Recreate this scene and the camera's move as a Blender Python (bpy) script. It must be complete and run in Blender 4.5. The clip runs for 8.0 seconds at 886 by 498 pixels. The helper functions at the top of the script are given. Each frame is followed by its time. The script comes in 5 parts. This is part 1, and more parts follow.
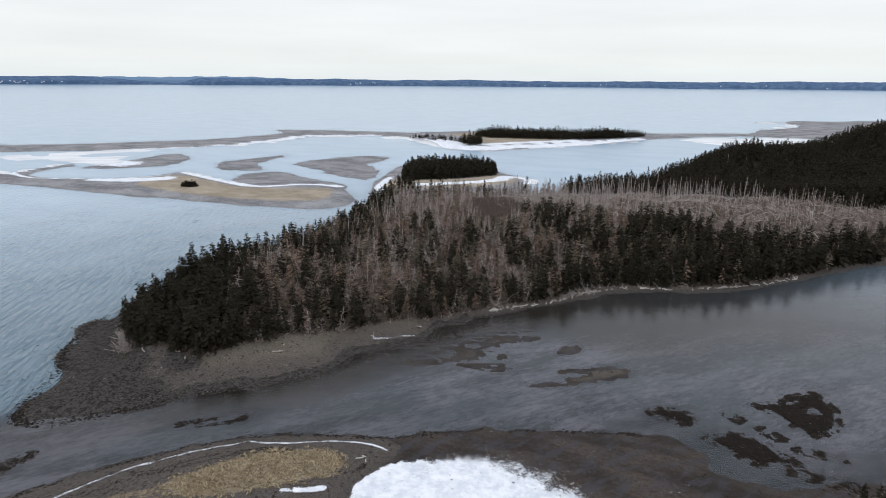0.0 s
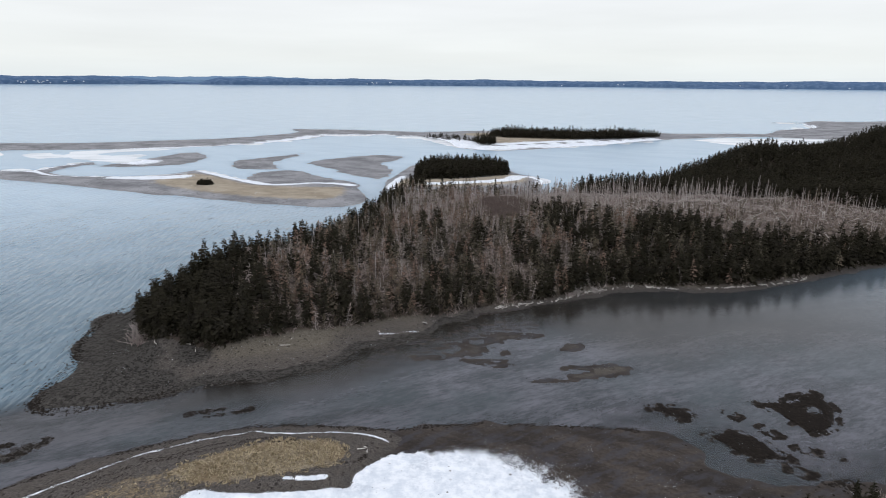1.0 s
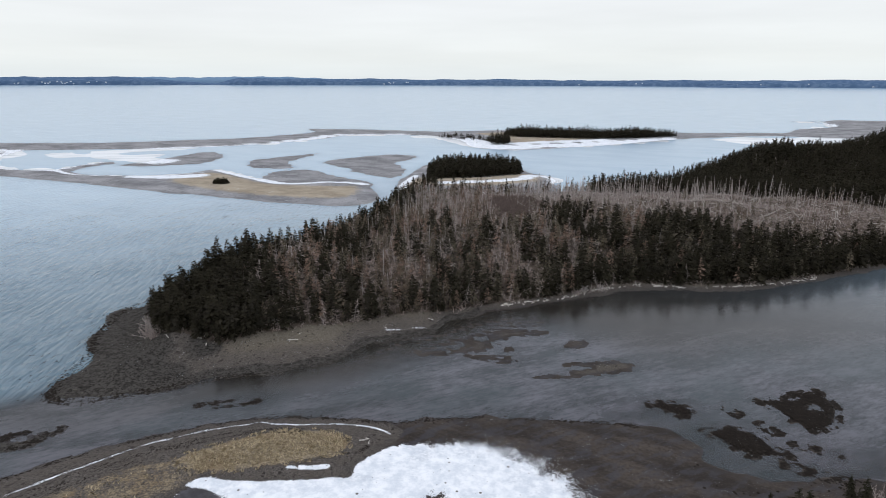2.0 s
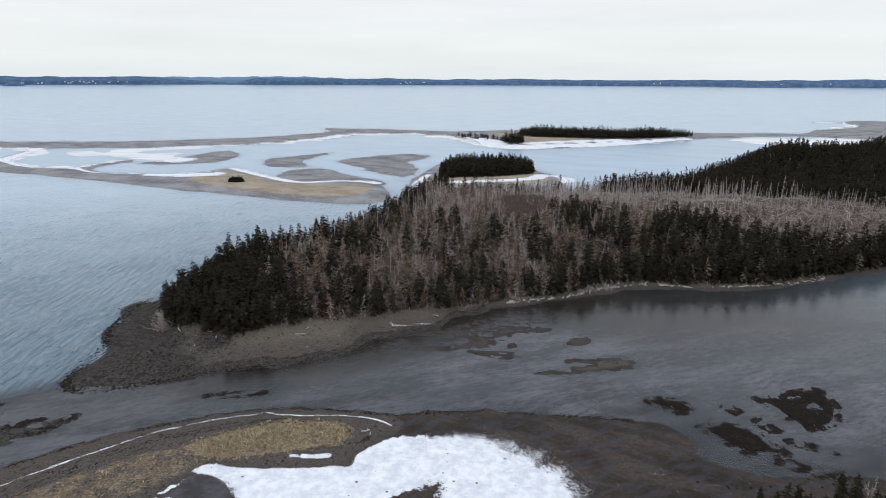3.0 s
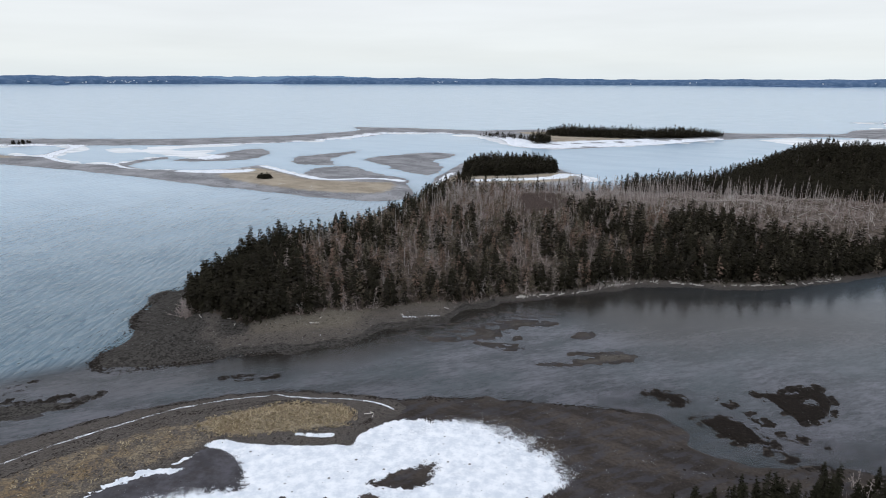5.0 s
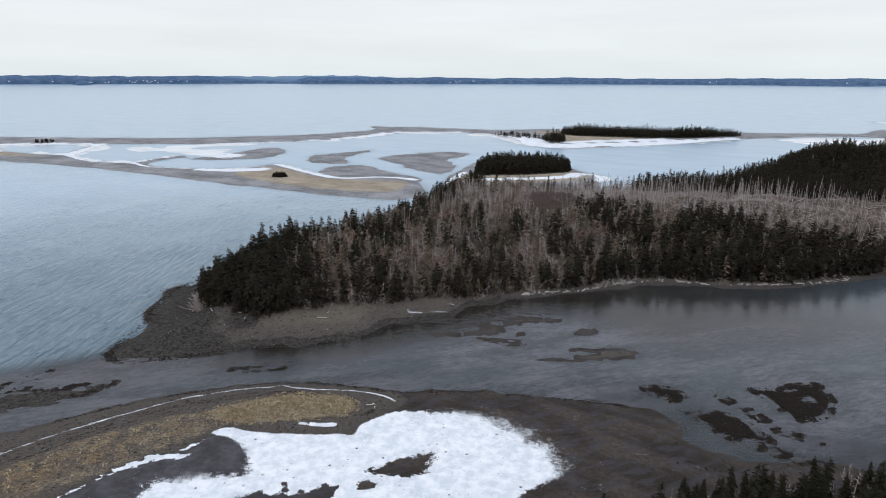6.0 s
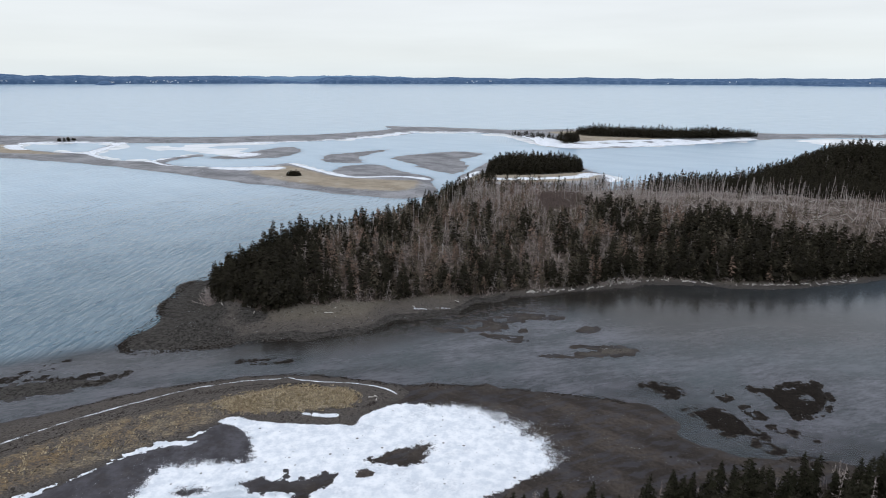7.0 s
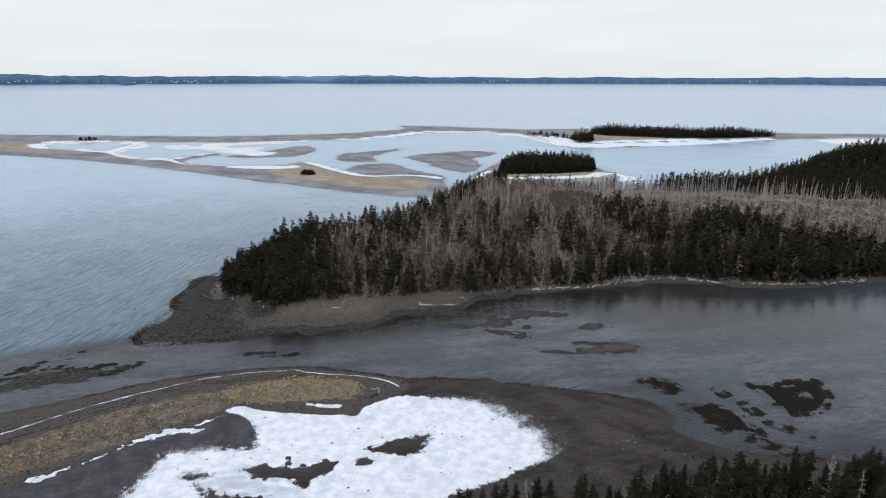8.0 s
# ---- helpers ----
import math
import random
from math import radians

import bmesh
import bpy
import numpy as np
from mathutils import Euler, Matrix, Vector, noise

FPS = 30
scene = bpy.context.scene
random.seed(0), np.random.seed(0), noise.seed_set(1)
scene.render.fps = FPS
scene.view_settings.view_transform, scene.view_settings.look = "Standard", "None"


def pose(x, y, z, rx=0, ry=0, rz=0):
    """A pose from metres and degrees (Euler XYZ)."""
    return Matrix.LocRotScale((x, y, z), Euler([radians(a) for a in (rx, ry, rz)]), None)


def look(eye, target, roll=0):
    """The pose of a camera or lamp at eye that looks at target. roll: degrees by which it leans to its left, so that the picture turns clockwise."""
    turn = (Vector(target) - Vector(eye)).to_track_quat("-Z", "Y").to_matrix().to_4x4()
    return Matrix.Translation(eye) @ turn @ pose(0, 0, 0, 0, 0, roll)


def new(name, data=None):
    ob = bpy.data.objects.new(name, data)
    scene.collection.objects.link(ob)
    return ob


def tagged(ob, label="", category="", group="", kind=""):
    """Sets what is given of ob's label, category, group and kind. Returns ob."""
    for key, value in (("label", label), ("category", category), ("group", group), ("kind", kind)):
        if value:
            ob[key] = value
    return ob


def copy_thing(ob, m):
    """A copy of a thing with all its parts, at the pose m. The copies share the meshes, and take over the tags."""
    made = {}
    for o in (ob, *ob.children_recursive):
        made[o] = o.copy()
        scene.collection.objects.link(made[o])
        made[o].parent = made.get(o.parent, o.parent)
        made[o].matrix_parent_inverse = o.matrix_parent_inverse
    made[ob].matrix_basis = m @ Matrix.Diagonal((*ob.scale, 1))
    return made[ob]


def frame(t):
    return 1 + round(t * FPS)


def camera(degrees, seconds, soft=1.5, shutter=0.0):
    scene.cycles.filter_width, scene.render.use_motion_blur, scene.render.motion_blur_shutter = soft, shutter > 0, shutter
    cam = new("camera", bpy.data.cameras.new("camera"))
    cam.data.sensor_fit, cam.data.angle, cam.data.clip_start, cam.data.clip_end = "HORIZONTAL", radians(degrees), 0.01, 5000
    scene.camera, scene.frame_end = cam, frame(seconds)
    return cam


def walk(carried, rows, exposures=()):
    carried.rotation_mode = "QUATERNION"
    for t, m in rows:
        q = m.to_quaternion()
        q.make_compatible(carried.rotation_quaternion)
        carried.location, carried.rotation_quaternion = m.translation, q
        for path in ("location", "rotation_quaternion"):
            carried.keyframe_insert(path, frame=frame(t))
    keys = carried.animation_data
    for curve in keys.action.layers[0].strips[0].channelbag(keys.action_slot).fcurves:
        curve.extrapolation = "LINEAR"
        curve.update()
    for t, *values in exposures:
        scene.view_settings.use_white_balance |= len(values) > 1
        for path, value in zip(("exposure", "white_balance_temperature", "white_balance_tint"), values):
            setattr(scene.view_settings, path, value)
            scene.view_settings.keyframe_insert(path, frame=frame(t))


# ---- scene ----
cam = camera(70.8, 8.0, 0.5)

PATH = [
    (0, (-6.386, 3.379, 75.415), (-6.405, 5.309, 74.89), 0.4),
    (0.5, (-4.959, 1.904, 75.475), (-5.001, 3.833, 74.95), 0.4),
    (1, (-3.279, 0.581, 75.495), (-3.348, 2.509, 74.969), 0.4),
    (1.5, (-1.534, -0.674, 75.521), (-1.63, 1.253, 74.994), 0.3),
    (3, (3.718, -4.955, 75.671), (3.545, -3.034, 75.143), 0.2),
    (3.5, (5.515, -6.285, 75.689), (5.317, -4.366, 75.159), 0.3),
    (4, (7.457, -7.742, 75.719), (7.233, -5.827, 75.19), 0.2),
    (4.5, (9.179, -9.079, 75.744), (8.932, -7.167, 75.215), 0.2),
    (6, (15.244, -13.42, 75.907), (14.919, -11.519, 75.375), 0.1),
    (6.5, (17.368, -14.817, 76.006), (17.017, -12.921, 75.474), 0.1),
    (7, (19.45, -16.244, 76.07), (19.074, -14.353, 75.538), 0.1),
    (7.5, (21.617, -17.507, 76.019), (21.216, -15.621, 75.487), -0.0),
    (8, (23.727, -18.759, 76.04), (23.299, -16.879, 75.507), -0.0),
]
walk(cam, [(t, look(eye, target, roll)) for t, eye, target, roll in PATH], [(0, 0.04, 6540, 10), (2.2, 0.01, 6500, 10), (8, -0.03, 6380, 9)])

# ---------------------------------------------------------------- light
world = bpy.data.worlds.new("overcast_sky")
scene.world = world
world.use_nodes = True
wn, wl = world.node_tree.nodes, world.node_tree.links
wn.clear()
w_out = wn.new("ShaderNodeOutputWorld")
w_bg = wn.new("ShaderNodeBackground")
w_sky = wn.new("ShaderNodeTexSky")
w_sky.sky_type = "NISHITA"
w_sky.sun_disc = False
w_sky.sun_elevation, w_sky.sun_rotation = radians(32), radians(250)
w_scale = wn.new("ShaderNodeVectorMath")
w_scale.operation = "SCALE"
w_scale.inputs["Scale"].default_value = 0.1
wl.new(w_sky.outputs["Color"], w_scale.inputs[0])
w_co = wn.new("ShaderNodeTexCoord")
w_sep = wn.new("ShaderNodeSeparateXYZ")
wl.new(w_co.outputs["Generated"], w_sep.inputs[0])
w_ramp = wn.new("ShaderNodeValToRGB")          # cloud brightness by height over the horizon
w_ramp.color_ramp.elements[0].position, w_ramp.color_ramp.elements[0].color = 0.0, (0.83, 0.89, 0.91, 1)
w_ramp.color_ramp.elements[1].position, w_ramp.color_ramp.elements[1].color = 1.0, (1.08, 1.11, 1.26, 1)
for p, c in ((0.03, (0.87, 0.91, 0.915, 1)), (0.12, (0.90, 0.925, 0.95, 1)), (0.3, (0.89, 0.94, 1.04, 1))):
    e = w_ramp.color_ramp.elements.new(p)
    e.color = c
wl.new(w_sep.outputs["Z"], w_ramp.inputs["Fac"])
w_map = wn.new("ShaderNodeMapping")
w_map.inputs["Scale"].default_value = (1.5, 1.5, 14)
wl.new(w_co.outputs["Generated"], w_map.inputs["Vector"])
w_noise = wn.new("ShaderNodeTexNoise")
w_noise.inputs["Scale"].default_value, w_noise.inputs["Detail"].default_value = 2.2, 6
wl.new(w_map.outputs["Vector"], w_noise.inputs["Vector"])
w_band = wn.new("ShaderNodeMapRange")
w_band.inputs["From Min"].default_value, w_band.inputs["From Max"].default_value = 0.3, 0.7
w_band.inputs["To Min"].default_value, w_band.inputs["To Max"].default_value = 0.955, 1.035
wl.new(w_noise.outputs["Fac"], w_band.inputs["Value"])
w_cloud = wn.new("ShaderNodeVectorMath")
w_cloud.operation = "SCALE"
wl.new(w_ramp.outputs["Color"], w_cloud.inputs[0])
wl.new(w_band.outputs["Result"], w_cloud.inputs["Scale"])
w_mix = wn.new("ShaderNodeMix")
w_mix.data_type = "RGBA"
w_mix.inputs[0].default_value = 0.93
wl.new(w_scale.outputs[0], w_mix.inputs[6])
wl.new(w_cloud.outputs[0], w_mix.inputs[7])
wl.new(w_mix.outputs[2], w_bg.inputs["Color"])
w_bg.inputs["Strength"].default_value = 1.0
wl.new(w_bg.outputs[0], w_out.inputs[0])

sun = new("sun", bpy.data.lights.new("sun", "SUN"))
sun.data.energy, sun.data.angle, sun.data.color = 0.5, radians(25), (1.0, 0.96, 0.9)
sun.matrix_world = look((-200, -80, 140), (0, 0, 0))


# ---------------------------------------------------------------- materials
class Mat:
    """A small wrapper round a node material."""

    def __init__(self, name, rough=0.9, spec=0.3):
        self.m = bpy.data.materials.new(name)
        self.m.use_nodes = True
        self.t = self.m.node_tree
        self.bsdf = self.t.nodes["Principled BSDF"]
        self.bsdf.inputs["Roughness"].default_value = rough
        self.bsdf.inputs["Specular IOR Level"].default_value = spec
        self.pos = self.node("ShaderNodeNewGeometry").outputs["Position"]

    def node(self, kind):
        return self.t.nodes.new(kind)

    def put(self, value, socket):
        if isinstance(value, bpy.types.NodeSocket):
            self.t.links.new(value, socket)
        else:
            socket.default_value = value

    def noise(self, scale, detail=5, rough=0.6, vec=None, squash=None):
        n = self.node("ShaderNodeTexNoise")
        n.inputs["Scale"].default_value, n.inputs["Detail"].default_value = scale, detail
        n.inputs["Roughness"].default_value = rough
        v = vec or self.pos
        if squash:
            mp = self.node("ShaderNodeMapping")
            mp.inputs["Rotation"].default_value = (0, 0, radians(squash[3]))
            mp.vector_type = "TEXTURE"
            mp.inputs["Scale"].default_value = [1 / q for q in squash[:3]]
            self.put(v, mp.inputs["Vector"])
            v = mp.outputs["Vector"]
        self.put(v, n.inputs["Vector"])
        return n.outputs["Fac"]

    def cells(self, scale):
        n = self.node("ShaderNodeTexVoronoi")
        n.inputs["Scale"].default_value = scale
        self.put(self.pos, n.inputs["Vector"])
        return n.outputs

    def math(self, op, a, b=0.0, clamp=False):
        n = self.node("ShaderNodeMath")
        n.operation, n.use_clamp = op, clamp
        self.put(a, n.inputs[0])
        self.put(b, n.inputs[1])
        return n.outputs[0]

    def step(self, value, lo, hi, a=0.0, b=1.0):
        n = self.node("ShaderNodeMapRange")
        n.interpolation_type = "SMOOTHSTEP"
        self.put(value, n.inputs["Value"])
        for key, v in (("From Min", lo), ("From Max", hi), ("To Min", a), ("To Max", b)):
            n.inputs[key].default_value = v
        return n.outputs["Result"]

    def mix(self, fac, a, b):
        n = self.node("ShaderNodeMix")
        n.data_type = "RGBA"
        self.put(fac, n.inputs[0])
        self.put((*a, 1) if isinstance(a, tuple) else a, n.inputs[6])
        self.put((*b, 1) if isinstance(b, tuple) else b, n.inputs[7])
        return n.outputs[2]

    def mask(self, name):
        n = self.node("ShaderNodeAttribute")
        n.attribute_name = name
        s = self.node("ShaderNodeSeparateColor")
        self.put(n.outputs["Color"], s.inputs[0])
        return (*s.outputs, n.outputs["Alpha"])

    def color(self, c):
        self.put((*c, 1) if isinstance(c, tuple) else c, self.bsdf.inputs["Base Color"])

    def rough(self, v):
        self.put(v, self.bsdf.inputs["Roughness"])

    def bump(self, h, strength, distance):
        n = self.node("ShaderNodeBump")
        self.put(strength, n.inputs["Strength"])
        n.inputs["Distance"].default_value = distance
        self.put(h, n.inputs["Height"])
        self.put(n.outputs["Normal"], self.bsdf.inputs["Normal"])

    def island(self):
        return self.node("ShaderNodeNewGeometry").outputs["Random Per Island"]

    def own(self):
        return self.node("ShaderNodeObjectInfo").outputs["Random"]


def ground_material():
    k = Mat("shore_ground", 0.95, 0.03)
    snow, grass, weed, rock = k.mask("zones")
    wood, sand, mud, pale = k.mask("soils")
    fine, mid, big = k.noise(3.0, 8, 0.7), k.noise(0.45, 6, 0.65), k.noise(0.05, 5)
    speck = k.cells(1.6)["Distance"]
    z = k.node("ShaderNodeSeparateXYZ")
    k.put(k.pos, z.inputs[0])
    z = z.outputs["Z"]
    # gravel with mixed pebbles
    c = k.mix(k.step(fine, 0.3, 0.7), (0.036, 0.032, 0.028), (0.142, 0.127, 0.114))
    c = k.mix(k.step(mid, 0.35, 0.7, 0, 0.5), c, (0.078, 0.066, 0.054))
    c = k.mix(k.step(k.cells(2.4)["Color"], 0.78, 0.95, 0, 0.6), c, (0.028, 0.024, 0.021))
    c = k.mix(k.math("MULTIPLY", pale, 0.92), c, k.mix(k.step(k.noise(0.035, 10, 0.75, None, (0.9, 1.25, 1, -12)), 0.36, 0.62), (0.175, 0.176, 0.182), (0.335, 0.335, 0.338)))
    # sandy beach
    c = k.mix(k.math("MULTIPLY", sand, k.step(mid, 0.2, 0.6, 0.6, 1.0)), c,
              k.mix(k.step(fine, 0.3, 0.7), (0.070, 0.061, 0.047), (0.185, 0.163, 0.128)))
    # tidal mud
    flow = k.noise(0.07, 9, 0.66, None, (0.8, 2.4, 1, -28))
    mudc = k.mix(k.step(flow, 0.36, 0.64), (0.034, 0.028, 0.024), (0.084, 0.069, 0.057))
    mudc = k.mix(k.step(k.noise(1.1, 8, 0.8), 0.44, 0.62, 0, 0.7), mudc, (0.030, 0.025, 0.022))
    mudc = k.mix(k.step(k.noise(2.6, 6, 0.75), 0.54, 0.68, 0, 0.6), mudc, (0.112, 0.098, 0.086))
    mudc = k.mix(k.step(k.noise(0.16, 6, 0.6, None, (1.0, 2.6, 1, 35)), 0.45, 0.62, 0, 0.55), mudc, (0.066, 0.066, 0.075))
    mudc = k.mix(k.math("MULTIPLY", k.mask("films")[0], k.step(mid, 0.3, 0.6, 0.6, 0.95)), mudc, k.mix(k.step(k.noise(0.22, 6, 0.65), 0.35, 0.65), (0.058, 0.056, 0.061), (0.104, 0.101, 0.112)))
    c = k.mix(k.step(k.math("ADD", mud, k.math("MULTIPLY", k.math("SUBTRACT", mid, 0.5), 0.5)), 0.35, 0.65), c, mudc)
    bits = k.cells(0.8)
    c = k.mix(k.math("MULTIPLY", k.step(bits["Distance"], 0.05, 0.11, 1, 0), k.step(bits["Color"], 0.88, 0.94)), c, (0.42, 0.41, 0.39))
    c = k.mix(k.math("MULTIPLY", k.step(k.cells(1.9)["Color"], 0.80, 0.9, 0, 0.75), k.math("SUBTRACT", 1.0, k.math("MULTIPLY", mud, 0.85))), c, (0.020, 0.017, 0.014))
    # wet band next to the water
    wet = k.step(k.math("ADD", z, k.math("MULTIPLY", mid, 0.25)), 0.12, 0.55, 1.0, 0.0)
    wet = k.math("MULTIPLY", wet, k.math("SUBTRACT", 1.0, k.math("MAXIMUM", k.math("MULTIPLY", mud, 0.65), k.math("MULTIPLY", pale, 0.75))))
    c = k.mix(k.math("MULTIPLY", wet, 0.6), c, (0.042, 0.039, 0.036))
    # barnacled rock and weed-covered stones
    rockc = k.mix(k.step(speck, 0.05, 0.55), (0.010, 0.0095, 0.009), (0.068, 0.063, 0.056))
    rockc = k.mix(k.step(fine, 0.5, 0.75, 0, 0.6), rockc, (0.028, 0.025, 0.02))
    rockc = k.mix(k.step(k.noise(0.8, 6, 0.75), 0.46, 0.6, 0, 0.7), rockc, (0.013, 0.0115, 0.010))
    c = k.mix(k.step(k.math("ADD", rock, k.math("MULTIPLY", k.math("SUBTRACT", mid, 0.5), 0.9)), 0.35, 0.65), c, rockc)
    # dead marsh grass
    gn = k.noise(0.9, 6, 0.7, None, (1.0, 3.2, 1, 20))
    gc = k.mix(k.step(gn, 0.35, 0.68), (0.13, 0.104, 0.07), (0.34, 0.283, 0.195))
    gc = k.mix(k.step(big, 0.42, 0.6, 0, 0.6), gc, (0.185, 0.132, 0.075))
    gc = k.mix(k.math("MULTIPLY", k.mask("films")[3], k.step(gn, 0.3, 0.6, 0.2, 0.7)), gc, (0.215, 0.142, 0.070))
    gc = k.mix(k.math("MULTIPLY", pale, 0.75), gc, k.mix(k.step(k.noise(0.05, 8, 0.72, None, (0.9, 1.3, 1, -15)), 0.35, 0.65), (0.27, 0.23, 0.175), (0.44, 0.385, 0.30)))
    cover = k.math("ADD", k.math("MULTIPLY", k.math("SUBTRACT", mid, 0.5), 0.8), k.math("MULTIPLY", k.math("SUBTRACT", k.noise(2.2, 6, 0.75), 0.5), k.math("SUBTRACT", 1.3, pale)))
    c = k.mix(k.step(k.math("ADD", grass, cover), 0.36, 0.66), c, gc)
    # forest floor: needles, dead bracken, moss
    fc = k.mix(k.step(mid, 0.35, 0.65), (0.045, 0.035, 0.028), (0.125, 0.100, 0.080))
    fc = k.mix(k.step(fine, 0.5, 0.7, 0, 0.5), fc, (0.155, 0.132, 0.11))
    c = k.mix(k.step(k.math("ADD", wood, k.math("MULTIPLY", k.math("SUBTRACT", mid, 0.5), 0.5)), 0.4, 0.6), c, fc)
    # rockweed
    wc = k.mix(k.step(fine, 0.35, 0.7), (0.008, 0.007, 0.006), (0.026, 0.021, 0.017))
    wn_ = k.math("MULTIPLY", k.math("SUBTRACT", k.noise(0.8, 7, 0.75), 0.5), 1.3)
    c = k.mix(k.step(k.math("ADD", weed, wn_), 0.47, 0.56), c, wc)
    # old snow: a ragged, granular edge and thin dirty places inside
    _, crisp, thin_ice, _ = k.mask("films")
    loose = k.math("SUBTRACT", 1.0, k.math("MULTIPLY", crisp, 0.55))
    sn = k.math("MULTIPLY", k.math("MULTIPLY", k.math("SUBTRACT", k.noise(1.3, 9, 0.85), 0.5), 1.7), loose)
    sn2 = k.math("ADD", k.math("MULTIPLY", k.math("MULTIPLY", k.math("SUBTRACT", k.noise(0.2, 5, 0.6), 0.5), 1.1), loose), k.math("MULTIPLY", k.math("MULTIPLY", k.math("SUBTRACT", k.noise(0.045, 6, 0.7), 0.5), 1.3), pale))
    grain = k.math("MULTIPLY", k.math("SUBTRACT", k.noise(4.5, 3, 0.6), 0.5), k.math("MULTIPLY", loose, k.step(k.math("ADD", snow, sn2), 0.9, 0.5, 0.2, 1.5)))
    lay = k.step(k.math("ADD", k.math("ADD", snow, grain), k.math("ADD", sn, sn2)), 0.42, 0.54)
    sc = k.mix(k.step(k.noise(0.35, 7, 0.68), 0.36, 0.66), (0.85, 0.875, 0.89), (0.64, 0.685, 0.725))
    sc = k.mix(k.math("MULTIPLY", k.step(k.noise(2.0, 8, 0.8), 0.60, 0.70, 0, 0.7), k.step(k.noise(0.15, 3, 0.6), 0.4, 0.6)), sc, (0.25, 0.24, 0.23))
    chips = k.cells(0.45)
    sc = k.mix(k.math("MULTIPLY", k.step(chips["Distance"], 0.10, 0.16, 1, 0), k.step(chips["Color"], 0.62, 0.7)), sc, (0.14, 0.13, 0.12))
    sc = k.mix(k.math("MULTIPLY", k.step(k.noise(0.11, 6, 0.7), 0.5, 0.66, 0, 0.6), k.step(k.noise(1.7, 5, 0.7), 0.35, 0.6)), sc, (0.50, 0.54, 0.58))
    sc = k.mix(k.math("MULTIPLY", thin_ice, k.step(k.noise(1.0, 7, 0.75), 0.36, 0.6, 0.45, 1.0)), sc, k.mix(k.step(k.noise(0.5, 4, 0.6), 0.35, 0.65), (0.40, 0.45, 0.49), (0.58, 0.63, 0.67)))
    c = k.mix(lay, c, sc)
    k.color(c)
    k.rough(k.math("SUBTRACT", 0.92, k.math("MULTIPLY", wet, 0.32)))
    h = k.math("ADD", k.math("MULTIPLY", fine, 0.25), k.math("ADD", k.math("MULTIPLY", mid, 0.7), k.math("MULTIPLY", lay, 0.4)))
    k.bump(h, 0.6, 0.35)
    return k.m


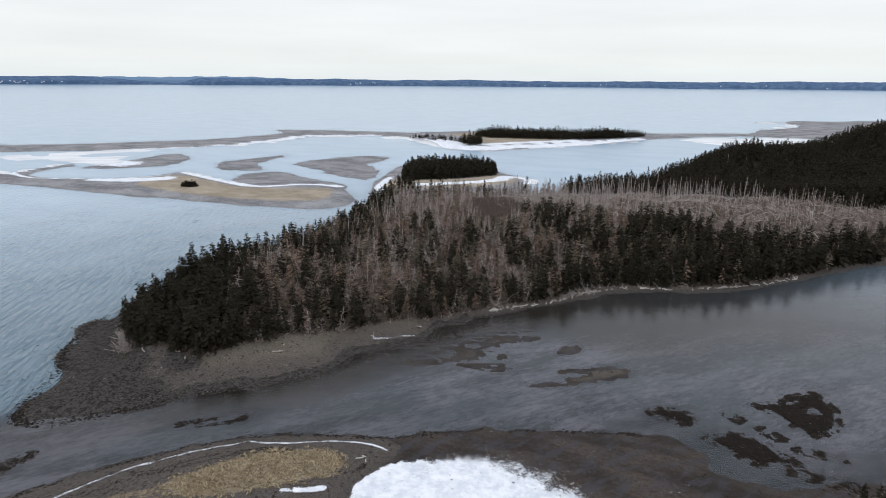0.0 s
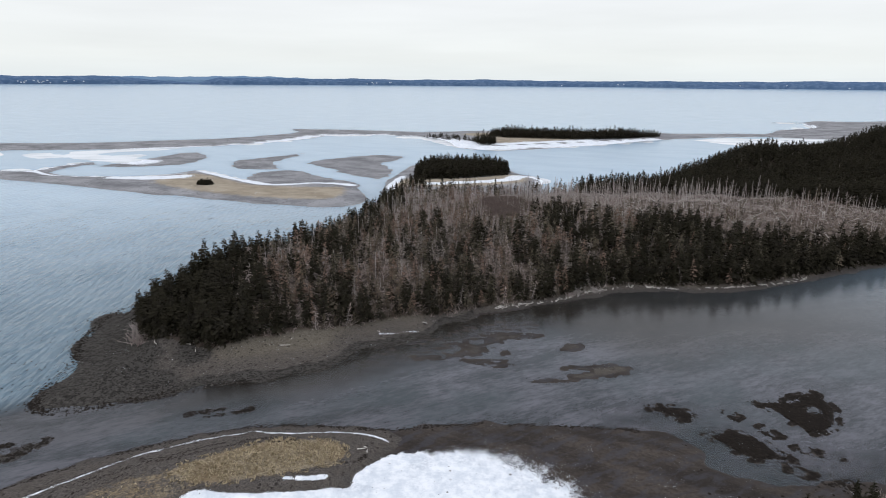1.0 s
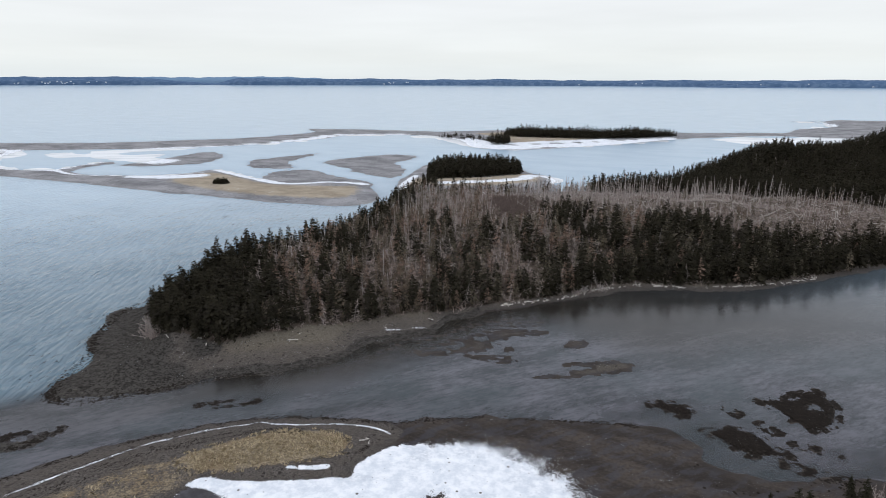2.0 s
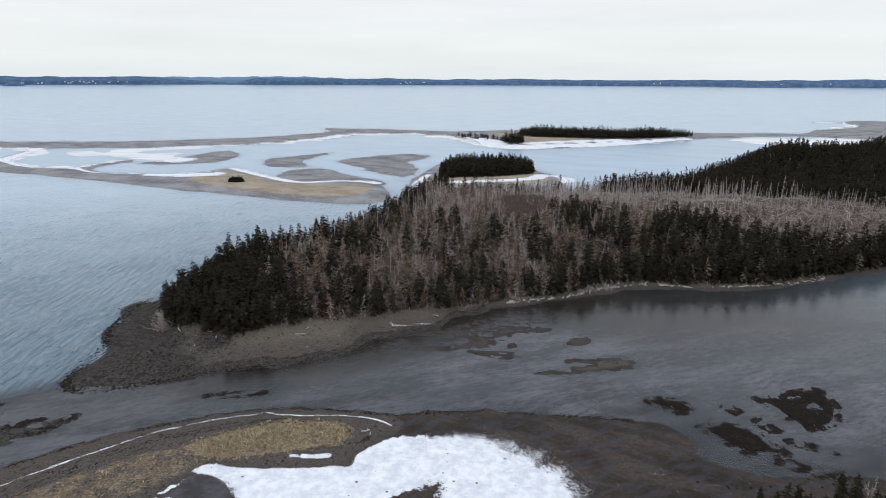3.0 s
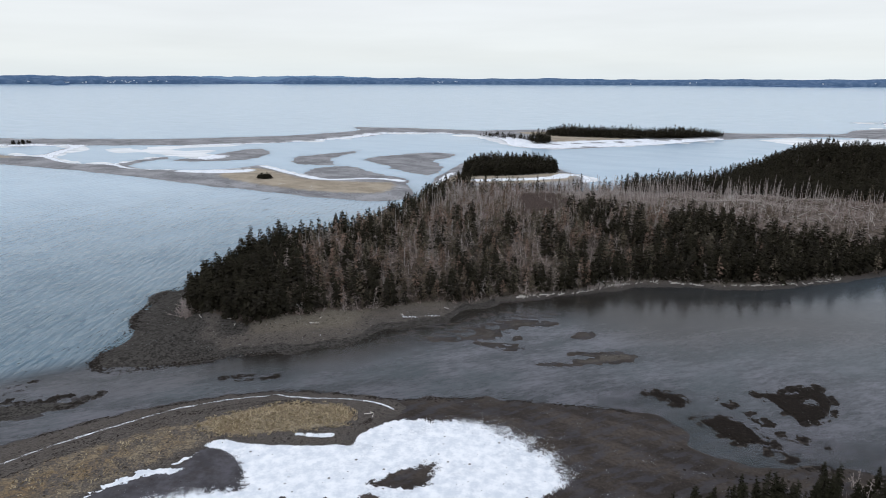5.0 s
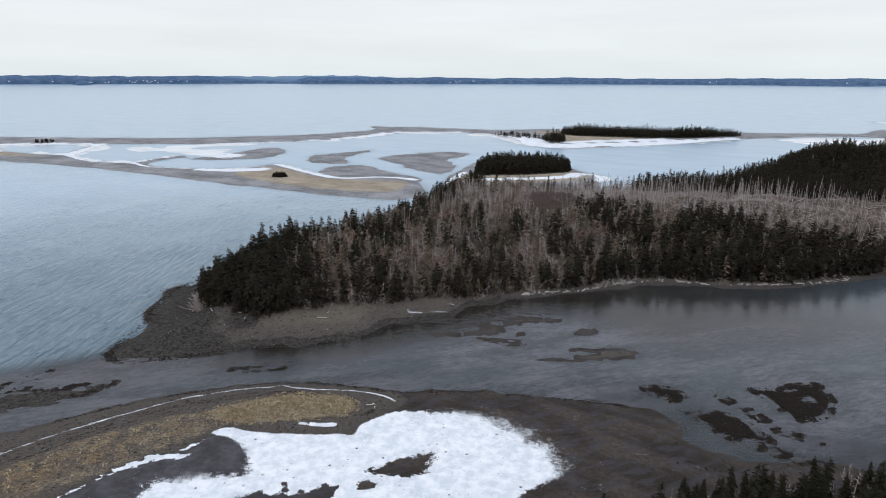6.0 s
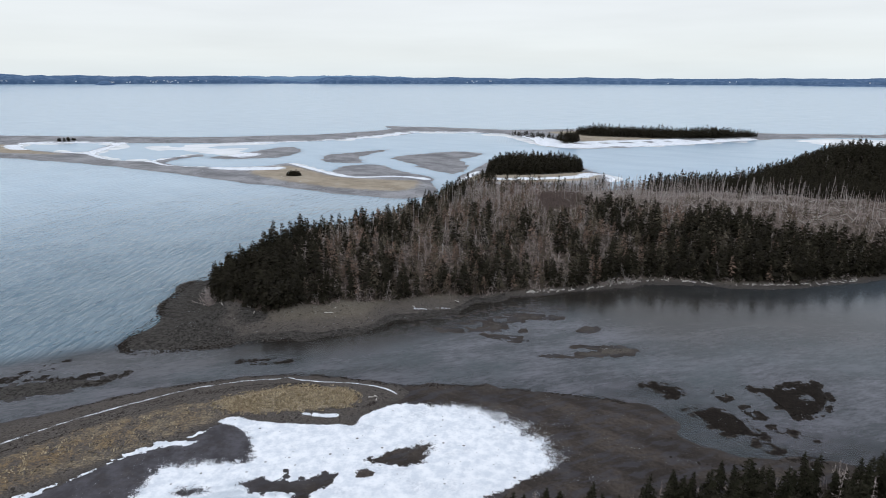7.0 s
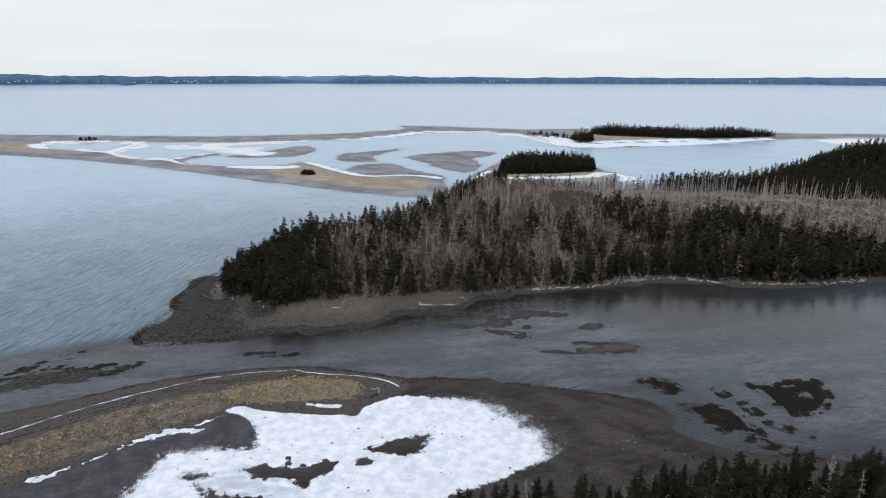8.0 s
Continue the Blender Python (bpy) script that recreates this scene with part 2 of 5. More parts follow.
def water_material():
    k = Mat("tidal_water", 0.12, 0.5)
    k.bsdf.inputs["IOR"].default_value = 1.333
    opaque, open_sea, far, ice = k.mask("depths")
    big = k.noise(0.018, 5, 0.6, None, (1.0, 2.5, 1, -20))
    drift = k.noise(0.055, 12, 0.68, None, (0.6, 1.7, 1, 24))
    fleck = k.noise(0.6, 5, 0.7, None, (0.5, 1.4, 1, 30))
    silt_past_reflection = k.mask("bottoms")[0]
    swirl = k.math("ADD", k.math("MULTIPLY", drift, 0.6), k.math("MULTIPLY", fleck, 0.4))
    # dark brown near shore: brown bottom plus the wood's reflection, painted in
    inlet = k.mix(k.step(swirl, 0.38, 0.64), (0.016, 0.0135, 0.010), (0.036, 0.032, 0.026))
    inlet = k.mix(silt_past_reflection, inlet, k.mix(k.step(swirl, 0.40, 0.61), (0.030, 0.036, 0.040), (0.110, 0.110, 0.124)))
    inlet = k.mix(k.math("MULTIPLY", k.step(k.noise(0.028, 6, 0.6), 0.45, 0.62), k.math("MULTIPLY", silt_past_reflection, 0.55)), inlet, (0.040, 0.056, 0.060))
    sea = k.mix(k.step(big, 0.3, 0.7), (0.084, 0.142, 0.178), (0.112, 0.176, 0.216))
    c = k.mix(open_sea, inlet, sea)
    # the sky's pale sheen on distant water, painted into its colour by distance
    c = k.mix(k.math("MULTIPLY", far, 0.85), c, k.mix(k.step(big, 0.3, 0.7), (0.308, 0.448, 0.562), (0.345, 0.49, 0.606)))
    icec = k.mix(k.step(k.noise(0.04, 5, 0.6, None, (0.4, 2, 1, 10)), 0.35, 0.6), (0.45, 0.50, 0.53), (0.72, 0.75, 0.77))
    c = k.mix(k.step(k.math("ADD", ice, k.math("MULTIPLY", k.math("SUBTRACT", big, 0.5), 0.6)), 0.42, 0.6), c, icec)
    k.color(c)
    k.put(k.math("ADD", 0.36, k.math("MULTIPLY", open_sea, 0.14)), k.bsdf.inputs["Specular IOR Level"])
    k.rough(k.math("ADD", k.math("SUBTRACT", 0.13, k.math("MULTIPLY", open_sea, 0.08)), k.math("MULTIPLY", far, 0.12)))
    # wind waves, with crests a few metres apart that run towards the land, and cat's paws between them
    wave = k.noise(0.33, 2.2, 0.45, None, (0.34, 1.3, 1, 97))
    cross = k.noise(0.55, 2.0, 0.5, None, (0.45, 1.1, 1, 86))
    gust = k.step(k.noise(0.022, 4, 0.6, None, (0.7, 1.6, 1, 60)), 0.35, 0.65, 0.65, 1.25)
    swell = k.noise(0.07, 3, 0.5, None, (0.5, 1.6, 1, -30))
    h = k.math("ADD", k.math("MULTIPLY", k.math("ADD", wave, k.math("MULTIPLY", cross, 0.3)), gust), k.math("MULTIPLY", swell, 0.2))
    calm = k.math("ADD", k.noise(0.9, 3, 0.6, None, (0.6, 1.3, 1, 20)), k.math("MULTIPLY", k.noise(2.6, 2, 0.5, None, (0.6, 1.4, 1, 35)), 0.22))
    h = k.math("ADD", k.math("MULTIPLY", h, k.math("ADD", 0.03, open_sea)), k.math("MULTIPLY", calm, 0.030))
    k.bump(h, k.math("SUBTRACT", 1.0, k.math("MULTIPLY", far, 0.55)), 1.3)
    clear = k.node("ShaderNodeBsdfTransparent")
    blend = k.node("ShaderNodeMixShader")
    k.put(opaque, blend.inputs[0])
    k.put(clear.outputs[0], blend.inputs[1])
    k.put(k.bsdf.outputs[0], blend.inputs[2])
    k.put(blend.outputs[0], k.t.nodes["Material Output"].inputs["Surface"])
    return k.m


def plain(name, dark, light, scale, rough=0.9, island=0.0, tint=None, spec=0.0, patch=None):
    """A surface between two colours, by grain at two scales and by piece."""
    k = Mat(name, rough, spec)
    c = k.mix(k.step(k.noise(scale, 6, 0.7), 0.3, 0.7), dark, light)
    if tint:
        c = k.mix(k.step(k.noise(0.035, 4, 0.6), 0.45, 0.62), c, tint)
    if patch:
        c = k.mix(k.step(k.noise(0.23, 2, 0.5), 0.46, 0.66), c, patch)
    if island:
        c = k.mix(k.math("MULTIPLY", k.island(), island), c, tuple(v * 1.9 for v in light))
    k.color(c)
    return k.m


M_GROUND, M_WATER = ground_material(), water_material()
M_NEEDLE = plain("spruce_needles", (0.0130, 0.0118, 0.0084), (0.0340, 0.0305, 0.0205), 1.6, 0.9, 0.40, None, 0.0, (0.030, 0.027, 0.022))
M_NEAR = plain("near_spruce_needles", (0.0085, 0.0086, 0.0056), (0.0265, 0.0260, 0.0162), 2.2, 0.9, 0.45, None, 0.0, (0.031, 0.028, 0.021))
M_OLIVE = plain("sparse_spruce_needles", (0.038, 0.034, 0.024), (0.106, 0.091, 0.066), 1.2, 0.9, 0.6, (0.110, 0.078, 0.058), 0.0, (0.060, 0.053, 0.040))
M_RUST = plain("rusty_dying_needles", (0.078, 0.052, 0.038), (0.180, 0.126, 0.096), 1.2, 0.9, 0.6, None, 0.0, (0.115, 0.086, 0.068))
M_BARK = plain("spruce_bark", (0.025, 0.021, 0.018), (0.065, 0.055, 0.047), 4.0)
M_DEAD = plain("weathered_dead_wood", (0.22, 0.194, 0.182), (0.48, 0.44, 0.41), 2.0, 0.9, 0.25)
M_TWIG = plain("bare_twigs", (0.135, 0.113, 0.103), (0.350, 0.302, 0.278), 1.0, 0.9, 0.5, (0.17, 0.125, 0.110))
M_HUSK = plain("brittle_dead_boughs", (0.128, 0.107, 0.095), (0.360, 0.312, 0.282), 1.4, 0.9, 0.6, (0.235, 0.170, 0.145))
M_ALDER = plain("brown_alder_twigs", (0.078, 0.060, 0.052), (0.165, 0.130, 0.114), 1.0, 0.9, 0.4)
M_DRIFT = plain("bleached_driftwood", (0.30, 0.28, 0.25), (0.60, 0.57, 0.52), 3.0, 0.85, 0.2)
M_STONE = plain("shore_stone", (0.013, 0.012, 0.011), (0.068, 0.062, 0.055), 0.9, 0.8, 0.6)
M_WEED = plain("rockweed", (0.009, 0.0075, 0.0065), (0.028, 0.023, 0.019), 2.5, 0.9, 0.2, None, 0.02)
M_GRASS = plain("dead_marsh_grass", (0.23, 0.185, 0.115), (0.48, 0.40, 0.265), 0.5, 0.9, 0.15)
# blue of the distant air painted into the colour of woods and hills
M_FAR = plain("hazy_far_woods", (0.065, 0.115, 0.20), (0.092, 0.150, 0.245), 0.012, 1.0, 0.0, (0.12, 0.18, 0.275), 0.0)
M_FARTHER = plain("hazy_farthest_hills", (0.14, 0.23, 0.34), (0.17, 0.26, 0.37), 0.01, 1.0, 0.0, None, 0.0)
M_HOUSE = plain("white_clapboard", (0.62, 0.66, 0.70), (0.78, 0.80, 0.82), 0.5)
M_ROOF = plain("grey_shingle", (0.16, 0.20, 0.26), (0.26, 0.30, 0.36), 0.5)


# ---------------------------------------------------------------- plan
def curve(points, closed=True, steps=6):
    """A smooth line through a few corner points of the plan."""
    p = np.array(points, float)
    n = len(p)
    idx = (lambda i: i % n) if closed else (lambda i: min(max(i, 0), n - 1))
    out = []
    for i in range(n if closed else n - 1):
        a, b, c, d = (p[idx(i + j)] for j in (-1, 0, 1, 2))
        for s in range(steps):
            t = s / steps
            out.append(0.5 * (2 * b + (c - a) * t + (2 * a - 5 * b + 4 * c - d) * t * t + (3 * b - a - 3 * c + d) * t ** 3))
    if not closed:
        out.append(p[-1])
    return np.array(out)


def segments(line, x, y, closed):
    best = np.full(x.shape, 1e9)
    inside = np.zeros(x.shape, bool)
    for (x0, y0), (x1, y1) in zip(line, np.roll(line, -1, 0) if closed else line[1:]):
        dx, dy = x1 - x0, y1 - y0
        t = np.clip(((x - x0) * dx + (y - y0) * dy) / (dx * dx + dy * dy + 1e-9), 0, 1)
        best = np.minimum(best, (x - x0 - t * dx) ** 2 + (y - y0 - t * dy) ** 2)
        if closed:
            inside ^= ((y0 > y) != (y1 > y)) & (x < dx * (y - y0) / (dy + 1e-12) + x0)
    return np.sqrt(best), inside


def nearby(line, x, y, reach):
    lo, hi = line.min(0) - reach, line.max(0) + reach
    return (x > lo[0]) & (x < hi[0]) & (y > lo[1]) & (y < hi[1])


def area(points, x, y, reach=80.0, steps=5):
    """Metres inside (positive) or outside (negative) of a rounded outline."""
    line = curve(points, True, steps)
    out = np.full(x.shape, -reach)
    near = nearby(line, x, y, reach)
    d, inside = segments(line, x[near], y[near], True)
    out[near] = np.maximum(np.where(inside, d, -d), -reach)
    return out


def band(points, width, x, y, reach=40.0):
    """Metres inside of a strip of that half width along a line."""
    line = curve(points, False, 4)
    out = np.full(x.shape, -reach)
    near = nearby(line, x, y, reach)
    out[near] = np.maximum(width - segments(line, x[near], y[near], False)[0], -reach)
    return out


def smooth(v, lo, hi):
    t = np.clip((v - lo) / (hi - lo), 0, 1)
    return t * t * (3 - 2 * t)


def ripple(x, y, size, seed):
    """A cheap smooth noise, about -1 to 1."""
    r = np.random.RandomState(seed)
    out = 0
    for i in range(7):
        a, ph, f = r.uniform(0, 6.283), r.uniform(0, 6.283), r.uniform(0.6, 2.2)
        out = out + np.sin((x * np.cos(a) + y * np.sin(a)) * 6.283 * f / size + ph) / 7 ** 0.5
    return out


HEADLAND = [(-104, 129), (-107, 136), (-109, 153), (-115, 166), (-118, 190), (-106, 214), (-84, 246), (-66, 285), (-58, 330), (-54, 380),
            (-55, 405), (-20, 425), (20, 420), (60, 432), (125, 455), (172, 522), (240, 592), (335, 655), (450, 710), (700, 760),
            (900, 640), (900, 420), (400, 330), (180, 261), (156, 250.5), (137, 241), (122, 233.5), (100, 225), (84, 222), (70, 222.5), (60, 222.3), (48, 217.3),
            (33, 209), (18, 202.5), (6, 196), (-2, 191), (-15, 176), (-31, 165), (-36, 157), (-51, 147), (-68, 142), (-84, 133), (-95, 128)]
WOODS = [(-94.5, 160.5), (-84, 158), (-73, 157.3), (-62, 162.4), (-51, 168.6), (-37, 177.2), (-26, 183.6), (-12, 190), (0, 197.4), (14, 204.4),
         (31, 212), (45, 221.4), (61, 227), (78, 226), (94, 228), (112, 233), (132, 242), (154, 251.8), (178, 263), (400, 336), (890, 430), (880, 630),
         (700, 740), (450, 697), (338, 643), (246, 582), (180, 516), (130, 447), (60, 426), (10, 395), (-46, 380), (-54, 330),
         (-62, 285), (-80, 246), (-100, 214), (-108, 190), (-102, 172)]
SPIT = [(-140, 52), (-106, 85), (-97.5, 92.5), (-89, 101), (-78.5, 109), (-66.5, 116.5), (-53, 122), (-37.5, 124), (-21, 123.3), (-16.5, 118),
        (-24, 107), (-25.6, 101.6), (-41, 99.4), (-54.5, 97.5), (-57.5, 90), (-67, 82), (-73, 71.3), (-77.5, 66), (-84, 56), (-110, 30)]
FLAT = [(-21, 122.5), (0.5, 127), (22, 127), (36, 126), (42.5, 124.6), (47, 118), (47, 112), (58, 107), (84, 106), (90, 60), (60, 40), (-100, 30), (-90, 56),
        (-80, 70), (-66, 90), (-56, 103), (-36, 108)]
SOUTH = [(-60, 20), (-36, 52), (-18, 64), (-4, 70), (8, 77), (18, 82), (28, 85), (45, 95), (60, 100), (80, 106), (120, 118), (220, 130), (400, 120),
         (500, -150), (0, -250), (-300, -200), (-200, -20)]
BARRIER_S = [(-900, 470), (-770, 490), (-551, 497), (-474, 487), (-397, 470), (-321, 447), (-252, 421), (-192, 398), (-141, 381), (-97, 371),
             (-73, 376), (-69, 404), (-78, 435), (-91, 455), (-116, 460), (-145, 449), (-171, 466), (-212, 503), (-229, 514), (-240, 494),
             (-276, 478), (-324, 479), (-356, 499), (-404, 502), (-463, 541), (-526, 549), (-574, 572), (-612, 596), (-900, 585)]
BARRIER_N = [(-1200, 600), (-1000, 648), (-754, 685), (-592, 704), (-440, 729), (-375, 761), (-310, 801), (-264, 860), (-243, 905), (-269, 955),
             (-220, 958), (-128, 943), (-64, 920), (-30, 850), (-60, 862), (-124, 871), (-190, 862), (-205, 816), (-250, 748), (-306, 698),
             (-366, 670), (-433, 656), (-506, 639), (-579, 623), (-620, 600), (-850, 540), (-1200, 480)]
FAR_ISLE = [(-80, 905), (84, 975), (280, 945), (367, 949), (446, 957), (491, 1026), (580, 1085), (612, 1170), (600, 1199), (574, 1225), (661, 1254),
            (862, 1279), (1200, 1300), (1100, 1000), (849, 960), (577, 880), (474, 885), (393, 905), (250, 842), (169, 775), (93, 723),
            (59, 703), (27, 700), (-8, 715), (-33, 815)]
MID_ISLE = [(-55, 400), (-61, 440), (-61, 484), (-56, 524), (-45, 565), (-4, 575), (30, 547), (40, 520), (52, 497), (55, 472), (47, 441), (26, 415), (-20, 395)]
CLEARING = [(14, 350), (30, 385), (56, 402), (116, 402), (165, 374), (212, 337), (300, 330), (300, 312), (225, 302), (170, 279), (136, 273), (112, 275),
            (90, 282), (68, 291), (43, 303), (22, 322)]
THICKET = [(5, 335), (12, 347), (24, 343), (29, 317), (22, 285), (9, 289), (5, 307)]
BARS = {  # tidal bars that lie just out of the water
    "a": [(22.3, 148.8), (30.0, 150.2), (37.8, 152.7), (42.3, 155.1), (41.4, 158.3), (38.8, 159.4), (30.7, 157.6), (24.7, 157.1), (24.3, 155.5), (30.4, 154.8), (25.7, 152.8), (23.5, 150.8), (15.0, 147.8)],
    "b": [(-14.9, 159.9), (-9.9, 160.2), (-6.5, 162.8), (-10.3, 163.5), (-15.3, 162.8), (-18.0, 160.3)],
    "c": [(-0.1, 163.2), (3.2, 165.4), (3.0, 168.8), (6.4, 171.5), (9.9, 174.3), (18.7, 176.9), (20.5, 178.5), (19.7, 179.9), (15.2, 179.7), (7.1, 178.1), (4.6, 174.5), (1.2, 171.2), (-3.4, 169.7), (-2.1, 167.7), (-6.0, 162.8)],
    "d": [(-1.4, 159.0), (3.6, 157.3), (6.8, 156.6), (10.0, 157.4), (9.7, 159.7), (6.7, 160.1), (1.8, 160.2), (-3.5, 160.3)],
    "k": [(9.1, 164.5), (11.6, 166.1), (10.8, 167.3), (8.3, 166.1), (6.3, 163.7)],
    "e": [(27.6, 167.9), (31.1, 169.2), (31.8, 171.9), (29.7, 173.4), (27.9, 172.3), (25.5, 168.4)],
    "f": [(-210, 545), (-218, 584), (-201, 606), (-171, 642), (-180, 591), (-179, 562), (-164, 534), (-181, 526), (-198, 529)],
    "g": [(-172, 472), (-171, 511), (-145, 519), (-109, 481), (-86, 463), (-84, 440), (-110, 445), (-147, 446)],
    "h": [(-148, 572), (-134, 602), (-96, 637), (-65, 621), (-81, 569), (-68, 540), (-70, 486), (-95, 500), (-121, 537)],
    "j": [(-119, 94), (-116.5, 103), (-111.7, 107), (-97.6, 111.2), (-93, 116.2), (-92.1, 113.7), (-96.7, 106.5), (-109.2, 97.7)],
    "i": [(-326, 534), (-311, 565), (-293, 642), (-259, 607), (-256, 557), (-289, 533)],
}
SHOAL = [(-36.2, 157), (-19.9, 160), (-5.0, 163.5), (3.2, 167.6), (21.5, 181), (24.5, 187.2), (13.5, 194.6), (-1.5, 187.6), (-11.9, 179), (-25.0, 170)]
WEEDS = {  # beds of rockweed
    "a": [(68, 139.7), (74, 141.2), (79, 144.5), (86, 145.8), (86.2, 140.5), (85.5, 136.6), (81, 129.2), (74, 126.3), (72.2, 130.7), (70.3, 136)],
    "b": [(40.6, 136.1), (47.7, 137), (51.3, 133.2), (47, 130.7)],
    "c": [(50.5, 124.5), (55, 126), (60.6, 125.8), (63.8, 119), (65.5, 115.8), (59.5, 115.2), (55.4, 116.7), (53, 120.8)],
}


def elevation(x, y):
    """The height of the ground, and the distances that the zones need."""
    z = np.full(x.shape, -6.0)
    d = {}
    d["head"] = area(HEADLAND, x, y, 160)
    h = d["head"] + (1.6 - 1.2 * smooth(x, -8, 6) * (y < 290)) * ripple(x, y, 26, 3)
    up = np.where(h > 0, np.minimum(h * 0.13, 2.2), h * 0.055)
    steep = smooth(x, -8, -28) * smooth(y, 185, 212)
    up = up + 8.5 * np.maximum(smooth(h, 9, 48), steep * smooth(h, 0.5, 15)) * smooth(y, 440, 330) + 1.2 * ripple(x, y, 70, 5) * smooth(h, 20, 60)
    up = up + 41 * np.exp(-(((x - 465) / 112) ** 2 + ((y - 590) / 110) ** 2)) * smooth(h, 0, 60)
    up = up + 16 * smooth(x - 0.25 * (y - 480), 167, 212) * smooth(x, 320, 240) * np.exp(-((y - 485) / 52) ** 2) * smooth(h, 0, 40)
    up = up + 3 * np.exp(-(((x - 275) / 62) ** 2 + ((y - 535) / 60) ** 2)) * smooth(h, 0, 40)
    z = np.maximum(z, up)
    d["south"] = area(SOUTH, x, y, 100)
    h = d["south"] + 1.2 * ripple(x, y, 18, 8)
    z = np.maximum(z, np.where(h > 0, np.minimum(h * 0.16, 4.5) + 6 * smooth(h, 30, 120), h * 0.07))
    d["spit"] = area(SPIT, x, y)
    h = d["spit"] + 0.5 * ripple(x, y, 9, 9)
    z = np.maximum(z, np.where(h > 0, 1.15 * smooth(h, -2.5, 9) - 0.02, h * 0.07 + 0.02))
    d["flat"] = area(FLAT, x, y)
    h = d["flat"] + 0.55 * ripple(x, y, 14, 10)
    z = np.maximum(z, np.where(h > 0, np.minimum(0.035 + h * 0.016, 0.16), np.maximum(h * 0.09, -0.09) + np.minimum(h + 2, 0) * 0.02 + 0.02) + 0.012 * ripple(x, y, 7, 11))
    for key, shape, top in (("bs", BARRIER_S, 1.5), ("bn", BARRIER_N, 1.2), ("far", FAR_ISLE, 1.8), ("mid", MID_ISLE, 2.2)):
        d[key] = area(shape, x, y, 120)
        h = d[key] + 1.1 * ripple(x, y, 80, 12)
        z = np.maximum(z, np.where(h > 0, np.minimum(h * 0.12, top), h * 0.05))
    for i, (key, shape) in enumerate(BARS.items()):
        dist = area(shape, x, y, 40)
        size = 0.5 if shape[0][1] < 250 else 3.0
        h = dist + (0.12 if size < 1 else 0.6 * size) * ripple(x, y, 9 * size + 5, 20 + i)
        z = np.maximum(z, np.where(h > 0, np.minimum(0.03 + h * 0.09, 0.26), h * 0.10))
        d["bar"] = np.maximum(d["bar"], dist) if "bar" in d else dist
    shoal = area(SHOAL, x, y, 40) + 1.5 * ripple(x, y, 11, 28)
    z = np.maximum(z, np.where(shoal > 0, -0.05 + np.minimum(shoal * 0.012, 0.042), -0.05 + shoal * 0.05) + 0.022 * ripple(x, y, 5, 29))
    weed = np.full(x.shape, -30.0)
    for shape in WEEDS.values():
        weed = np.maximum(weed, area(shape, x, y, 30))
    for line, w in (([(59.5, 134.2), (62.7, 130.5), (66.4, 124.9)], 0.9), ([(60.5, 114.2), (66, 111), (72, 108)], 1.0),
                    ([(68.3, 120.2), (74.5, 117.4)], 0.8), ([(-66, 127.8), (-54, 130.4)], 0.9), ([(-121, 100), (-117.5, 104.5), (-111, 108.5), (-98, 112.5)], 1.0), ([(-121, 106), (-117, 112), (-113, 118)], 0.8), ([(-97, 108), (-93, 115)], 0.7)):
        weed = np.maximum(weed, band(line, w, x, y, 30))
    for line, w in (([(77, 141.5), (77.4, 141.6)], 1.1), ([(80, 136.8), (80.4, 136.8)], 1.0)):
        weed = np.minimum(weed, -band(line, w, x, y, 30))
    d["weed"] = weed
    h = weed + 0.5 * ripple(x, y, 6, 61) - 0.1
    z = np.maximum(z, np.where(h > 0, np.minimum(h * 0.25, 0.35), np.maximum(h * 0.05, -6)))
    # ponds in the barrier, and the thin hook between them
    for shape in ([(-584, 582), (-587, 614), (-528, 627), (-498, 627), (-481, 593), (-482, 562), (-514, 551), (-551, 560)],
                  [(-452, 540), (-466, 579), (-423, 589), (-371, 583), (-372, 553), (-377, 522), (-405, 514)]):
        z = np.minimum(z, np.maximum(-area(shape, x, y, 120) * 0.1, -0.5) + 20 * (area(shape, x, y, 40) <= -39))
    hook = band([(-353, 501), (-351, 523), (-344, 548)], 9, x, y)
    z = np.maximum(z, np.where(hook > 0, np.minimum(hook * 0.15, 1.0), -6))
    hook = band([(-500, 640), (-479, 585), (-463, 541)], 7, x, y)
    z = np.maximum(z, np.where(hook > 0, np.minimum(hook * 0.15, 1.0), -6))
    d["woods"] = area(WOODS, x, y, 100)
    return z, d


def far_lift(x, y):
    """The sea's far end lies a little higher, for the distance that is left out behind it."""
    r = np.hypot(x, y)
    return 39.0 * np.clip((r - 2200) / 2500, 0, 1.2) ** 1.6


def height(x, y):
    return elevation(np.asarray(x, float), np.asarray(y, float))[0]


def mesh_of(name, verts, faces, mats, which=None, smooth_faces=False):
    """A mesh from arrays; all faces have the same number of corners."""
    me = bpy.data.meshes.new(name)
    verts, faces = np.asarray(verts, np.float32), np.asarray(faces, np.int32)
    k = faces.shape[1]
    me.vertices.add(len(verts))
    me.vertices.foreach_set("co", verts.ravel())
    me.loops.add(faces.size)
    me.loops.foreach_set("vertex_index", faces.ravel())
    me.polygons.add(len(faces))
    me.polygons.foreach_set("loop_start", np.arange(0, faces.size, k, dtype=np.int32))
    for m in mats:
        me.materials.append(m)
    if which is not None:
        me.polygons.foreach_set("material_index", np.asarray(which, np.int32))
    me.polygons.foreach_set("use_smooth", np.full(len(faces), smooth_faces))
    me.update(calc_edges=True)
    return me


